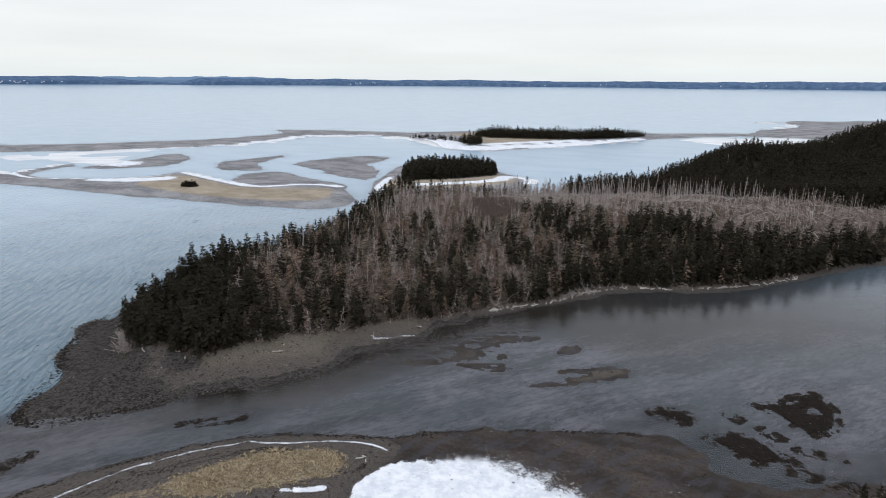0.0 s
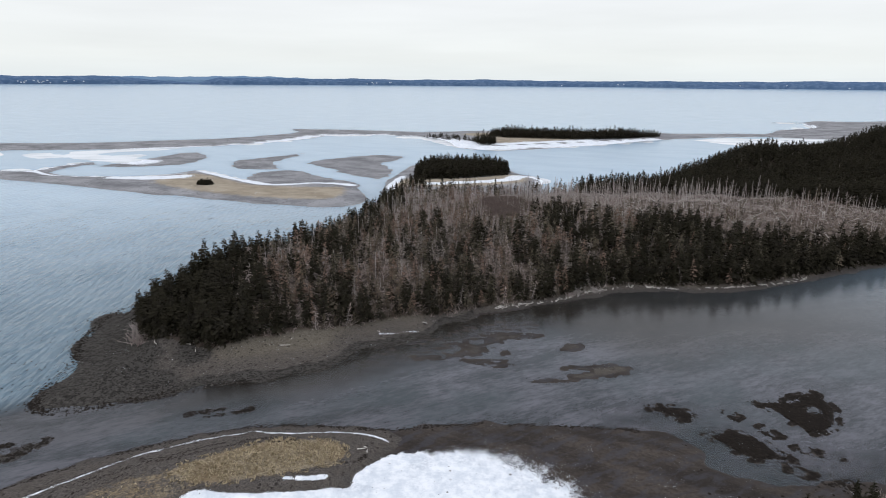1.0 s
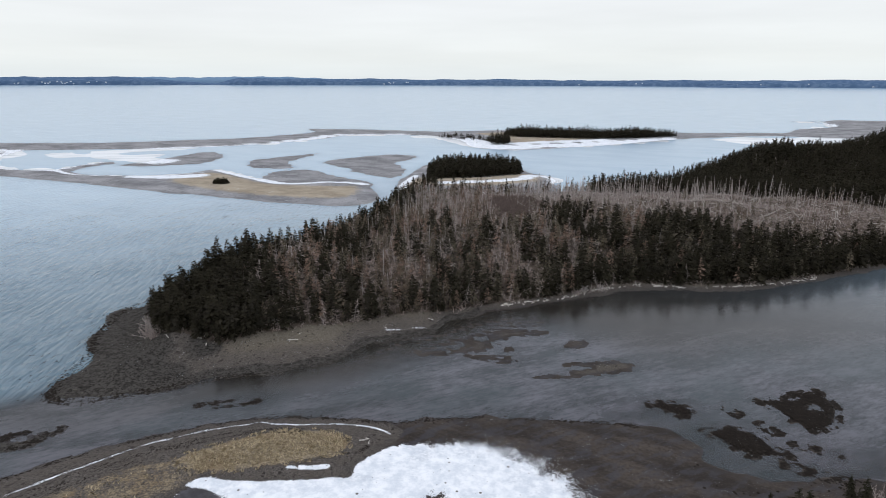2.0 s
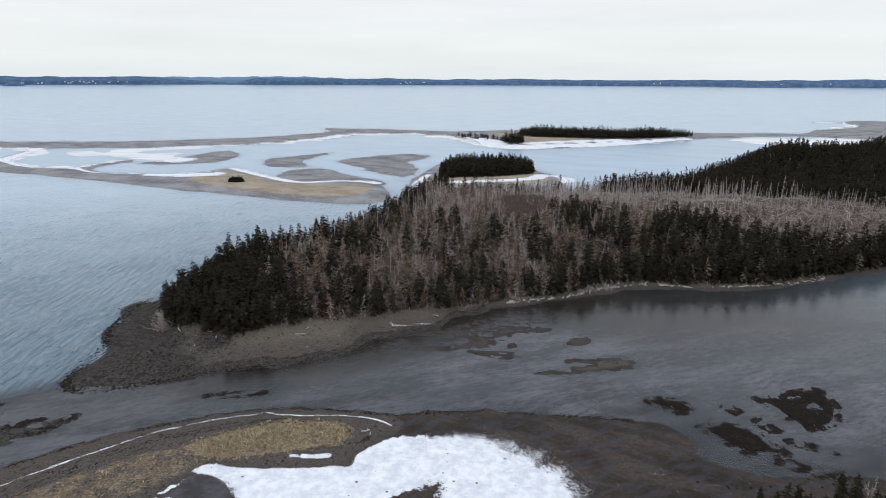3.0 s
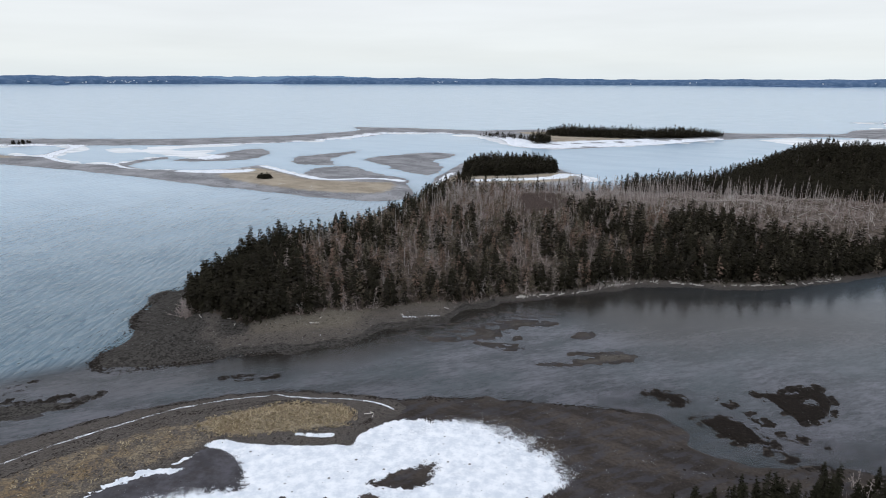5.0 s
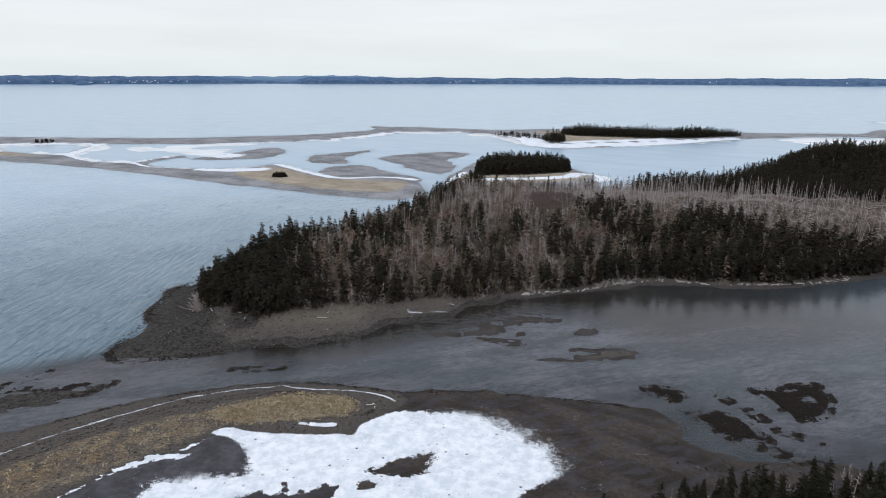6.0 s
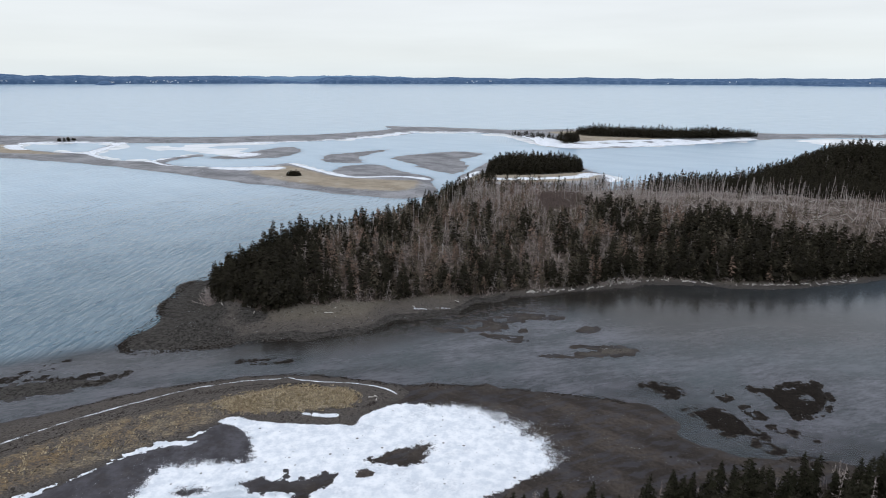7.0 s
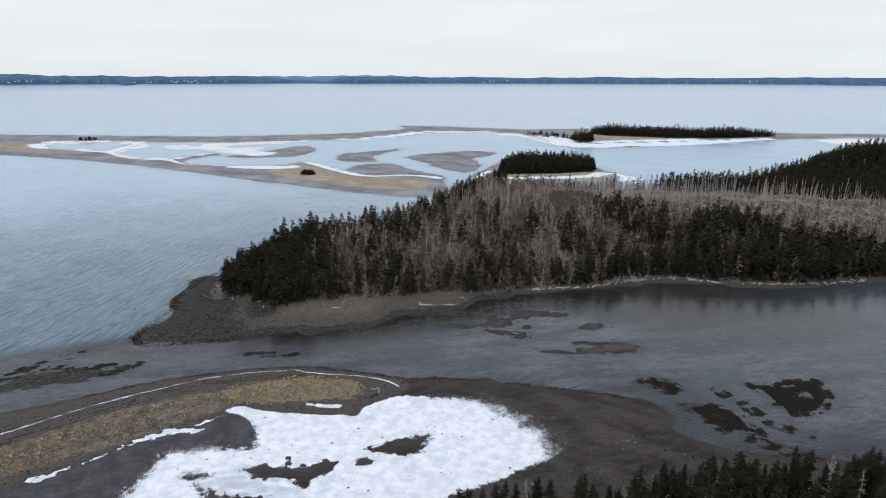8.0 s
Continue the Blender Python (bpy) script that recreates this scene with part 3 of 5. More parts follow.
def disc(rings, angles):
    """A round sheet: rings of corners about one centre, closed all round."""
    r, a = np.meshgrid(rings, angles, indexing="ij")
    x, y = 8 + r * np.sin(a), -5 + r * np.cos(a)
    n, m = r.shape
    i, j = np.meshgrid(np.arange(n - 1), np.arange(m), indexing="ij")
    jn = (j + 1) % m
    faces = np.stack([i * m + j, (i + 1) * m + j, (i + 1) * m + jn, i * m + jn], -1).reshape(-1, 4)[:, ::-1]
    return x.ravel(), y.ravel(), faces


def colors(me, name, *channels):
    at = me.attributes.new(name, "FLOAT_COLOR", "POINT")
    at.data.foreach_set("color", np.stack(channels, -1).astype(np.float32).ravel())


def frozen_edges(x, y):
    """Snow and ice round the lagoon and its ponds, on land and on the water's edge alike."""
    out = np.zeros(x.shape)
    for points, w, soft, top in (
            ([(-405, 634), (-314, 689), (-264, 724), (-228, 782), (-202, 842), (-162, 868), (-82, 852), (-40, 805)], 8, 9, 1.0),
            ([(-120, 862), (-60, 835), (-28, 775), (-4, 728), (30, 708), (61, 726), (131, 757), (243, 837)], 13, 9, 1.0),
            ([(-20, 800), (0, 760), (30, 745), (80, 770), (150, 800)], 12, 14, 0.85),
            ([(-29, 449), (-4, 457), (30, 472), (35, 487), (46, 500), (57, 486), (54, 470)], 5.5, 6, 1.0),
            ([(-55, 412), (-57, 450), (-53, 490)], 3.2, 4, 1.0),
            ([(-225, 513), (-177, 469), (-143, 445), (-114, 456), (-88, 450)], 5, 4, 1.0),
            ([(-270, 466), (-248, 464), (-222, 472)], 9, 7, 1.0),
            ([(-453, 534), (-402, 503), (-356, 494), (-327, 476), (-274, 475), (-227, 489)], 3.0, 5, 1.0),
            ([(-560, 556), (-590, 580), (-594, 612), (-530, 630), (-490, 628), (-474, 592), (-462, 545), (-500, 548)], 9, 9, 1.0),
            ([(-462, 580), (-420, 594), (-368, 590), (-345, 575)], 9, 8, 1.0),
            ([(-460, 540), (-405, 506), (-362, 505), (-358, 523), (-350, 548)], 5, 6, 1.0),
            ([(-440, 612), (-385, 606), (-330, 612)], 9, 12, 0.9),
            ([(-430, 636), (-370, 646), (-300, 672)], 9, 12, 0.9),
            ([(-372, 600), (-335, 580), (-300, 562)], 16, 14, 0.95),
            ([(-2, 420), (14, 403), (30, 414)], 2.0, 4, 0.8),
            ([(585, 1215), (608, 1180), (590, 1115), (500, 1040)], 9, 8, 1.0),
            ([(660, 1175), (760, 1165), (860, 1160)], 10, 10, 0.9)):
        out = np.maximum(out, np.clip(0.5 + band(points, w, x, y) / (0.9 * soft), 0, top))
    return out


SNOWFIELD = [(-55.4, 97.7), (-53.5, 100), (-50, 100.2), (-44.6, 99.9), (-36.4, 100.7), (-28.5, 102), (-24.6, 102.6), (-24, 106.7), (-20.6, 111.3), (-16.9, 114.5), (-10.4, 115.9), (-0.6, 116.7), (6.8, 113.7), (13.9, 109.4), (18.2, 103.2), (20.3, 98.2), (18.8, 94.8), (14.1, 89.8), (9.7, 85.2), (5.9, 82), (0.2, 78), (-6.7, 72), (-25.3, 67.1), (-38.4, 64.8), (-52, 62.7), (-56.8, 66), (-57.1, 70.8), (-57.4, 74.5), (-57.4, 79.9), (-52.9, 82.2), (-46.8, 84), (-41.9, 84.7), (-40.9, 86.4), (-43.1, 90.4), (-45.4, 93.4), (-47.3, 95.4), (-52, 97.4)]
THAWED = [
    [(-18.2, 90.5), (-15.6, 92.2), (-13.9, 94.8), (-10.6, 96.6), (-8.5, 98.3), (-6.3, 98.5), (-5.9, 95.5), (-5.9, 92.3), (-7.7, 90.8), (-11.1, 89.8), (-14.8, 89.8)],
    [(-39.2, 78.3), (-36.5, 80.8), (-33.2, 80.4), (-32.3, 81.2), (-32.4, 83.8), (-31.4, 83.4), (-30.7, 81), (-28.4, 81.9), (-26, 83), (-25.3, 84.8), (-21.9, 84.9), (-21.8, 82.2), (-22.9, 80.5), (-24.3, 78.3), (-24.3, 75.7), (-26.6, 75.7), (-28.6, 77.3), (-31.5, 77.2), (-34.7, 76.3), (-37.6, 77.1)],
    [(-50.1, 73.4), (-49.8, 74.7), (-47.2, 74.6), (-44.7, 75.5), (-43.5, 75.6), (-44, 74.4), (-47, 73.3), (-48.7, 72.8)],
    [(-46.9, 72.3), (-45.3, 71.7), (-43.7, 71.1), (-38.6, 70.7), (-34.2, 71.2), (-29.6, 71.2), (-32, 67.3), (-39, 65.7), (-43, 69.7), (-45.7, 70.8)],
    [(-18.7, 85.3), (-17.2, 87.6), (-15.1, 87.1), (-15.2, 85.7), (-17.3, 84.8)]]
THIN_ICE = [(-43.4, 75.4), (-39.2, 77.7), (-34.7, 76.3), (-27.4, 76.2), (-24.4, 74.8), (-25.6, 72.5), (-34.4, 71.5), (-41.6, 71.5), (-45.5, 72.4)]


def build_ground():
    dense = np.radians(np.linspace(-54, 50, 500))
    loose = np.radians(np.linspace(50, 306, 50))[1:-1]
    rings = np.concatenate([[0.01, 25, 45, 58, 66], 76 / np.tan(np.radians(np.linspace(44, 3.6, 370))), np.geomspace(1260, 4750, 24)])
    x, y, faces = disc(rings, np.concatenate([dense, loose]))
    z, d = elevation(x, y)
    snow = np.full(x.shape, 0.0)

    def lay(dist, soft, top=1.0):
        nonlocal snow
        snow = np.maximum(snow, np.clip(0.5 + dist / (2 * soft), 0, top))

    def line(points, w, soft, top=1.0):
        lay(band(points, w, x, y), soft, top)

    field = area(SNOWFIELD, x, y)
    field = field + (0.35 * ripple(x, y, 4.2, 72) + 0.25 * ripple(x, y, 1.9, 73)) * (1 - 0.85 * smooth(y, 93, 98) * smooth(x, -16, -24))
    for i, hole in enumerate(THAWED):
        field = np.minimum(field, -area(hole, x, y) + 0.45 * ripple(x, y, 3.4, 44 + i) + 0.3 * ripple(x, y, 1.5, 74 + i))
    lay(field - 1.0 * smooth(x, -25, -8) * smooth(y, 95, 110), 0.9 + 5.0 * smooth(x - 0.3 * (y - 100), -22, 4) * smooth(y, 90, 106) + 1.6 * smooth(x, -34, -42) * smooth(y, 97, 93))
    for points, w in (([(-78.3, 65.9), (-76.3, 66.9), (-75.1, 68.7)], 0.55), ([(-77.7, 66.4), (-72.1, 73.2), (-67.7, 80.9)], 0.16), ([(-67.3, 81.8), (-65.5, 83.8), (-63.1, 86)], 0.6),
                      ([(-63.4, 86.4), (-60.6, 87.9), (-57.3, 88.7)], 0.85), ([(-58.2, 90.1), (-57.1, 92.8), (-55.2, 96.1)], 0.18), ([(-57.3, 88.7), (-55.6, 89.8)], 0.2)):
        lay(band(points, w, x, y) + 0.35 * ripple(x, y, 3.4, 49) + 0.2 * ripple(x, y, 1.6, 50), 0.55)
    line([(-108, 62), (-96.8, 76.7), (-93.2, 82), (-87.3, 90.4), (-79.3, 99.7), (-70.4, 109.6)], 0.2, 0.9, 0.85)
    line([(-70.4, 109.6), (-58.4, 116.9), (-48.9, 120.8)], 0.2, 0.9)
    line([(-48.9, 120.8), (-42.1, 120), (-29.9, 121.1), (-23.5, 120.3), (-19, 118.1)], 0.24, 0.8)
    line([(-37.3, 104.2), (-36.2, 104.3)], 0.4, 0.7)
    line([(-34.8, 104.4), (-32, 104.6), (-29.8, 105)], 0.6, 0.8)
    line([(-28.7, 175.5), (-22, 177.2), (-16.3, 178.8)], 0.15, 0.6)
    snow = np.maximum(snow, frozen_edges(x, y))
    grass = 0.5 + area([(-60, 105.5), (-48.7, 113.8), (-41, 117), (-31.5, 116.6), (-27, 113.2), (-30, 108.6), (-43.7, 104), (-55, 102)], x, y) / 3
    grass2 = 0.5 + area([(-110, 48), (-91.5, 72), (-86, 81), (-79, 90), (-70.5, 98), (-59.5, 105), (-55, 102), (-58, 97), (-64, 89), (-71, 80),
                         (-78, 72), (-85, 64), (-100, 40)], x, y) / 7
    far_grass = np.maximum.reduce([area(s, x, y) for s in (
        [(-233, 449), (-226, 486), (-202, 480), (-155, 439), (-107, 433), (-88, 432), (-88, 392), (-127, 390), (-178, 408), (-211, 428)],
        [(-900, 520), (-640, 585), (-601, 592), (-520, 540), (-470, 518), (-574, 518)],
        [(-50, 440), (-48, 475), (0, 480), (40, 505), (40, 465), (0, 440)])])
    for shape, inset in ((FAR_ISLE, 54), (BARRIER_N, 60)):
        far_grass = np.maximum(far_grass, area(shape, x, y) - inset - 60 * smooth(x, 380, 460))
    grass = np.clip(np.maximum.reduce([grass, np.minimum(grass2, 0.47), 0.5 + far_grass / 24]), 0, 1)
    weed = np.clip(0.5 + (d["weed"] + 0.5 * ripple(x, y, 6, 61)) / 4, 0, 1)
    rock = smooth(x + 5 * ripple(x, y, 24, 45), -68, -88) * 0.95 * (d["head"] > -3) * (y < 225) * smooth(z, 6.0, 4.0)
    rock = np.maximum(rock, 0.8 * smooth(z, 0.8, 0.25) * smooth(d["head"], -3, 0) * (x < 0))
    rock = np.maximum(rock, 0.85 * smooth(area(BARS["j"], x, y, 40), -2, 1.5))
    wood = np.clip(0.5 + np.maximum(d["woods"] - 1, d["south"] - 9) / 5, 0, 1)
    sand = np.clip((0.3 * smooth(z, 0.7, 1.2) + 0.7 * smooth(z + 0.15 * ripple(x, y, 12, 54), 1.35, 2.0)) * smooth(x, -84, -60) * (d["head"] > 0) + 0.45 * smooth(area(BARS["a"], x, y, 40), -1, 1.5), 0, 1)
    sand = np.maximum(sand, 0.9 * smooth(z, 0.3, 0.8) * smooth(x, -12, 8) * (d["head"] > 0) * (y < 270))
    mud = np.clip(np.maximum(0.5 + d["flat"] / 4, 0) * (d["spit"] < -0.2), 0, 1)
    mud = np.maximum(mud, 0.75 * smooth(y, 230, 190) * smooth(z, 0.22, 0.06))
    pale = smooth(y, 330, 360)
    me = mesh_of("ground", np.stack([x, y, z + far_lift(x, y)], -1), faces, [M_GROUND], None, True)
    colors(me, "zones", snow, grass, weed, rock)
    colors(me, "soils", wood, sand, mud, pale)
    slick = smooth(x + 4 * ripple(x, y, 15, 46), -24, -44) * mud
    crisp = np.maximum.reduce([smooth(x - 0.4 * (y - 100), -14, -26) * smooth(y, 86, 92), smooth(d["spit"], -3, 0), 0.75 * smooth(x + 0.3 * (y - 90), 0, -8) * smooth(x, -52, -42)]) * (y < 140)
    thin_ice = smooth(area(THIN_ICE, x, y, 40) + 0.6 * ripple(x, y, 5, 47), -0.8, 1.2)
    russet = smooth(area([(-100, 55), (-89.5, 69.9), (-86.1, 74.9), (-80.6, 82.8), (-75, 90.2), (-70, 91.4), (-69.7, 87.2), (-75, 81.4), (-80.9, 73.9), (-86.1, 66.8)], x, y, 40) + 1.2 * ripple(x, y, 7, 48), -2.5, 2)
    colors(me, "films", slick, crisp, thin_ice, russet)
    tagged(new("ground", me), "coast of dark mud, gravel spits, dead grass and old snow", "ground", kind="structure")


def build_water():
    dense = np.radians(np.linspace(-56, 52, 280))
    loose = np.radians(np.linspace(52, 304, 50))[1:-1]
    rings = np.concatenate([[0.01, 40, 66], 76 / np.tan(np.radians(np.linspace(44, 3.6, 190))), np.geomspace(1260, 4750, 40)])
    x, y, faces = disc(rings, np.concatenate([dense, loose]))
    z, d = elevation(x, y)
    depth = np.maximum(-z, 0)
    open_sea = np.maximum(smooth(0.82 * (y - 129) - 0.58 * (x + 104), -3, 12) * smooth(x, -70, -95) * (y < 330), smooth(y, 290, 330) * 0.75)
    lagoon = smooth(np.maximum(area([(-600, 640), (-200, 860), (0, 720), (470, 880), (400, 700), (60, 440), (-60, 380), (-250, 480), (-420, 500)], x, y, 60), -20), -20, 20)
    open_sea = open_sea * (1 - 0.75 * lagoon)
    brown = np.maximum(smooth(d["head"], -24, -11) * (y < 270) * smooth(x, -75, -50), smooth(d["flat"], -20, -6) * smooth(x, 22, 42))
    opaque = np.clip(1 - (0.16 + 0.25 * brown) * np.exp(-depth / (0.2 + 0.35 * brown)), 0.4, 1)
    ice = frozen_edges(x, y) * (y > 300)
    ice = np.maximum(ice, np.clip(0.5 + area([(255, 856), (478, 885), (580, 860), (435, 796), (329, 780), (296, 838)], x, y) / 30, 0, 1))
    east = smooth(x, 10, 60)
    # zero along the wooded shore, where bottom and painted tree reflection are dark
    silt_past_reflection = smooth((-d["head"] - 3 - 24 * east) / (15 + 30 * east), 0, 1) * (0.85 + 0.15 * smooth(x, -45, 10)) * (y < 330)
    silt_past_reflection = np.maximum.reduce([silt_past_reflection, 0.9 * (y >= 330), 0.6 * smooth(x, -58, -84)])
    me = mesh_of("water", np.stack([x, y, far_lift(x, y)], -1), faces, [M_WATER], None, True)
    # third channel: distance, which drives the painted sky sheen
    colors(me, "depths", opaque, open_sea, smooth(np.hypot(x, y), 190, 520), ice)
    colors(me, "bottoms", silt_past_reflection, silt_past_reflection, silt_past_reflection, silt_past_reflection)
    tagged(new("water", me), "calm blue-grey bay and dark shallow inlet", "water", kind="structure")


build_ground()
build_water()


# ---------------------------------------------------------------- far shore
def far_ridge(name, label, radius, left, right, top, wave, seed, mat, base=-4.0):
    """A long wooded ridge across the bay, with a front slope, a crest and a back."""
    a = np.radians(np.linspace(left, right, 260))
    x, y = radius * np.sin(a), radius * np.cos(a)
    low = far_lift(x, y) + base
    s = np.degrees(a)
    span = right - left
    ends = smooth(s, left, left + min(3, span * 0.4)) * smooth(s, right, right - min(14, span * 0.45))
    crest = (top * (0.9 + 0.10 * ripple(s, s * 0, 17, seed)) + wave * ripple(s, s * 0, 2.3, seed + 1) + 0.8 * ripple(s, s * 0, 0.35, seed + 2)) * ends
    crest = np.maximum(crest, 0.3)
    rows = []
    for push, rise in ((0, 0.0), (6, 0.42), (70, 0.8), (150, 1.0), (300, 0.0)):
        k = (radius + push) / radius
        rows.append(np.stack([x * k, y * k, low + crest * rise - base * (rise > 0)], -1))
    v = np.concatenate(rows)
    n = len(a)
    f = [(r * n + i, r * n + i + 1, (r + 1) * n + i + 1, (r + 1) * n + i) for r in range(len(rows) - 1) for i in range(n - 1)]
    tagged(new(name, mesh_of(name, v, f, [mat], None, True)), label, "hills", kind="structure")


# all ridges wear the painted haze colours
far_ridge("backdrop", "distant hills beyond the bay, painted pale blue with haze", 4640, -36, -4, 46, 2.0, 71, M_FARTHER)
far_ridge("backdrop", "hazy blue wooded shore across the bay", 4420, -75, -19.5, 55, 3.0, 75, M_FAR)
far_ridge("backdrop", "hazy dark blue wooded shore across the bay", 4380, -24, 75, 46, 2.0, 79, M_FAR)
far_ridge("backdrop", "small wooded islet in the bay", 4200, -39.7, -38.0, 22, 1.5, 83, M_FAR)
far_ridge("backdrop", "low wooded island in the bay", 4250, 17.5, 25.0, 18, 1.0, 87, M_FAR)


def build_far_houses():
    """Small white houses strung along the far shore."""
    rng = random.Random(91)
    spots = [(rng.gauss(c, 1.3), 4405) for c in (-46, -37.5, -34, -33) for i in range(8)] + [(-8 + rng.uniform(-1, 1.5), 4366) for i in range(6)]
    spots += [(rng.uniform(6, 44), 4366) for i in range(10)]
    for deg, r in spots:
        a = radians(deg)
        x, y = r * math.sin(a), r * math.cos(a)
        z = float(far_lift(np.array([x]), np.array([y]))[0]) + rng.uniform(6, 20)
        w, dp, h = rng.uniform(5, 9), 6, rng.uniform(1.6, 2.6)
        house = new("house")
        body = Shape()
        v = [(sx * w / 2, sy * dp / 2, k) for k in (-2, h) for sx, sy in ((-1, -1), (1, -1), (1, 1), (-1, 1))]
        f = [(0, 1, 5), (0, 5, 4), (1, 2, 6), (1, 6, 5), (2, 3, 7), (2, 7, 6), (3, 0, 4), (3, 4, 7)]
        body.add(v + [(-w / 2, 0, h + 3), (w / 2, 0, h + 3)], f + [(4, 8, 7), (5, 6, 9)], 0)
        roof = Shape()
        roof.add([(-w / 2 - .5, -dp / 2 - .6, h - .4), (w / 2 + .5, -dp / 2 - .6, h - .4), (w / 2 + .5, 0, h + 3.2), (-w / 2 - .5, 0, h + 3.2),
                  (w / 2 + .5, dp / 2 + .6, h - .4), (-w / 2 - .5, dp / 2 + .6, h - .4)], [(0, 1, 2), (0, 2, 3), (3, 2, 4), (3, 4, 5)], 0)
        part("wall", body, [M_HOUSE], house)
        part("roof", roof, [M_ROOF], house)
        tagged(house, "white clapboard house with a grey gable roof, far across the bay", "house", "houses on the far shore")
        house.matrix_basis = pose(x, y, z, 0, 0, -deg + rng.uniform(-30, 30))


# ---------------------------------------------------------------- trees
class Shape:
    """Corners and triangles of a template, with a material number for each triangle."""

    def __init__(self):
        self.v, self.f, self.m = [], [], []

    def add(self, verts, tris, mat):
        n = len(self.v)
        self.v += [tuple(p) for p in verts]
        self.f += [tuple(n + i for i in t) for t in tris]
        self.m += [mat] * len(tris)

    def tube(self, a, b, ra, rb, sides, mat):
        """A tapered stick from a to b."""
        a, b = np.array(a, float), np.array(b, float)
        d = b - a
        d = d / (np.linalg.norm(d) + 1e-9)
        u = np.cross(d, (0.3, 0.9, 0.31) if abs(d[2]) > 0.8 else (0, 0, 1.0))
        u = u / (np.linalg.norm(u) + 1e-9)
        w = np.cross(d, u)
        ring = [(math.cos(6.2832 * i / sides), math.sin(6.2832 * i / sides)) for i in range(sides)]
        verts = [a + ra * (c * u + s * w) for c, s in ring]
        if rb <= 0:
            self.add(verts + [b], [(i, (i + 1) % sides, sides) for i in range(sides)], mat)
        else:
            verts += [b + rb * (c * u + s * w) for c, s in ring]
            tris = []
            for i in range(sides):
                j = (i + 1) % sides
                tris += [(i, j, sides + j), (i, sides + j, sides + i)]
            tris += [(sides, sides + i, sides + i + 1) for i in range(1, sides - 1)]
            self.add(verts, tris, mat)

    def arrays(self):
        return np.array(self.v, float), np.array(self.f, int), np.array(self.m, int)


def bough(s, rng, root, ang, length, rise, mat, fine, wide=1.0):
    """A bough: a spray of needles on its axis, rolled to one side, with side sprays that fork from it."""
    ca, sa = math.cos(ang), math.sin(ang)
    roll = rng.uniform(-1.35, 1.35)
    cr, sr = math.cos(roll), math.sin(roll)

    def at(t, side):
        q = side * length
        sag = rise * t - 0.22 * t * t + 0.20 * max(t - 0.7, 0)
        return (root[0] + ca * length * t - sa * q * cr, root[1] + sa * length * t + ca * q * cr, root[2] + length * sag + q * sr)

    w = rng.uniform(0.15, 0.25) * wide
    if not fine:
        s.add([at(0.0, 0.03), at(rng.uniform(0.4, 0.6), w), at(rng.uniform(0.9, 1.08), 0), at(rng.uniform(0.35, 0.55), -w)], [(0, 1, 2), (0, 2, 3)], mat)
        side = rng.choice((-1, 1))
        t = rng.uniform(0.25, 0.45)
        s.add([at(t, 0), at(t + 0.16, 0), at(t + rng.uniform(0.3, 0.45), side * rng.uniform(0.35, 0.5) * wide)], [(0, 1, 2)], mat)
        return
    for t in (0.10, 0.28, 0.45, 0.62, 0.78):
        for side in (-1, 1):
            out = side * rng.uniform(0.2, 0.42) * wide * (1.15 - 0.8 * t)
            e = at(t + rng.uniform(0.22, 0.34), out)
            drop = rng.uniform(0.02, 0.16) * length
            s.add([at(t, 0), at(t + 0.13, 0), (e[0], e[1], e[2] - drop), at(t + 0.06, out * 0.62)], [(0, 1, 2), (0, 2, 3)], mat)
    s.add([at(0.7, 0.05), at(1.06, 0), at(0.7, -0.05)], [(0, 1, 2)], mat)


def spruce(seed, tall, boughs, fine=False, bare=0.08, spread=0.19, wide=1.0, full=0.75):
    """A spruce: a tapered trunk, boughs in a loose spiral, a slim leader. Returns crown and trunk shapes."""
    rng = random.Random(seed)
    crown, trunk = Shape(), Shape()
    bend = (rng.uniform(-0.25, 0.25), rng.uniform(-0.25, 0.25))

    def axis(z):
        q = (z / tall) ** 2
        return (bend[0] * q, bend[1] * q, z)

    if fine:
        for k in range(3):
            z0, z1 = tall * k / 3, tall * (k + 1) / 3
            trunk.tube(axis(z0 - 0.3 * (k == 0)), axis(z1), 0.014 * tall * (1 - z0 / tall) + 0.01, 0.014 * tall * (1 - z1 / tall) if k < 2 else 0, 6, 1)
    else:
        trunk.tube(axis(-0.3), axis(tall * 0.96), 0.013 * tall, 0, 3, 1)
    ang, lean = rng.uniform(0, 6.28), rng.uniform(0, 6.28)
    gap = [rng.uniform(0.75, 1.2) for _ in range(9)]      # uneven outline, fuller and thinner by height
    for i in range(boughs):
        q = (i + rng.uniform(0.0, 1.0)) / boughs
        up = bare + (0.99 - bare) * q ** 0.78
        z = tall * up
        ang += 2.4 + rng.uniform(-0.35, 0.35)
        reach = tall * spread * (1.02 - up) ** full * gap[min(int(up * 9), 8)] + 0.028 * tall
        if up < bare + 0.1:
            reach *= 0.8
        length = reach * rng.uniform(0.62, 1.22) * (1 + 0.16 * math.cos(ang - lean))
        rise = -0.28 + 0.62 * up ** 1.5 + rng.uniform(-0.28, 0.28)
        bough(crown, rng, axis(z), ang, length, rise, 0, fine, wide)
        if fine and i % 3 == 0:
            r = axis(z)
            trunk.tube(r, (r[0] + math.cos(ang) * length * 0.7, r[1] + math.sin(ang) * length * 0.7, r[2] + (rise - 0.15) * length * 0.6), 0.03, 0, 3, 1)
    crown.tube(axis(tall * 0.82), axis(tall * 0.99), 0.022 * tall, 0, 3, 0)
    return crown, trunk


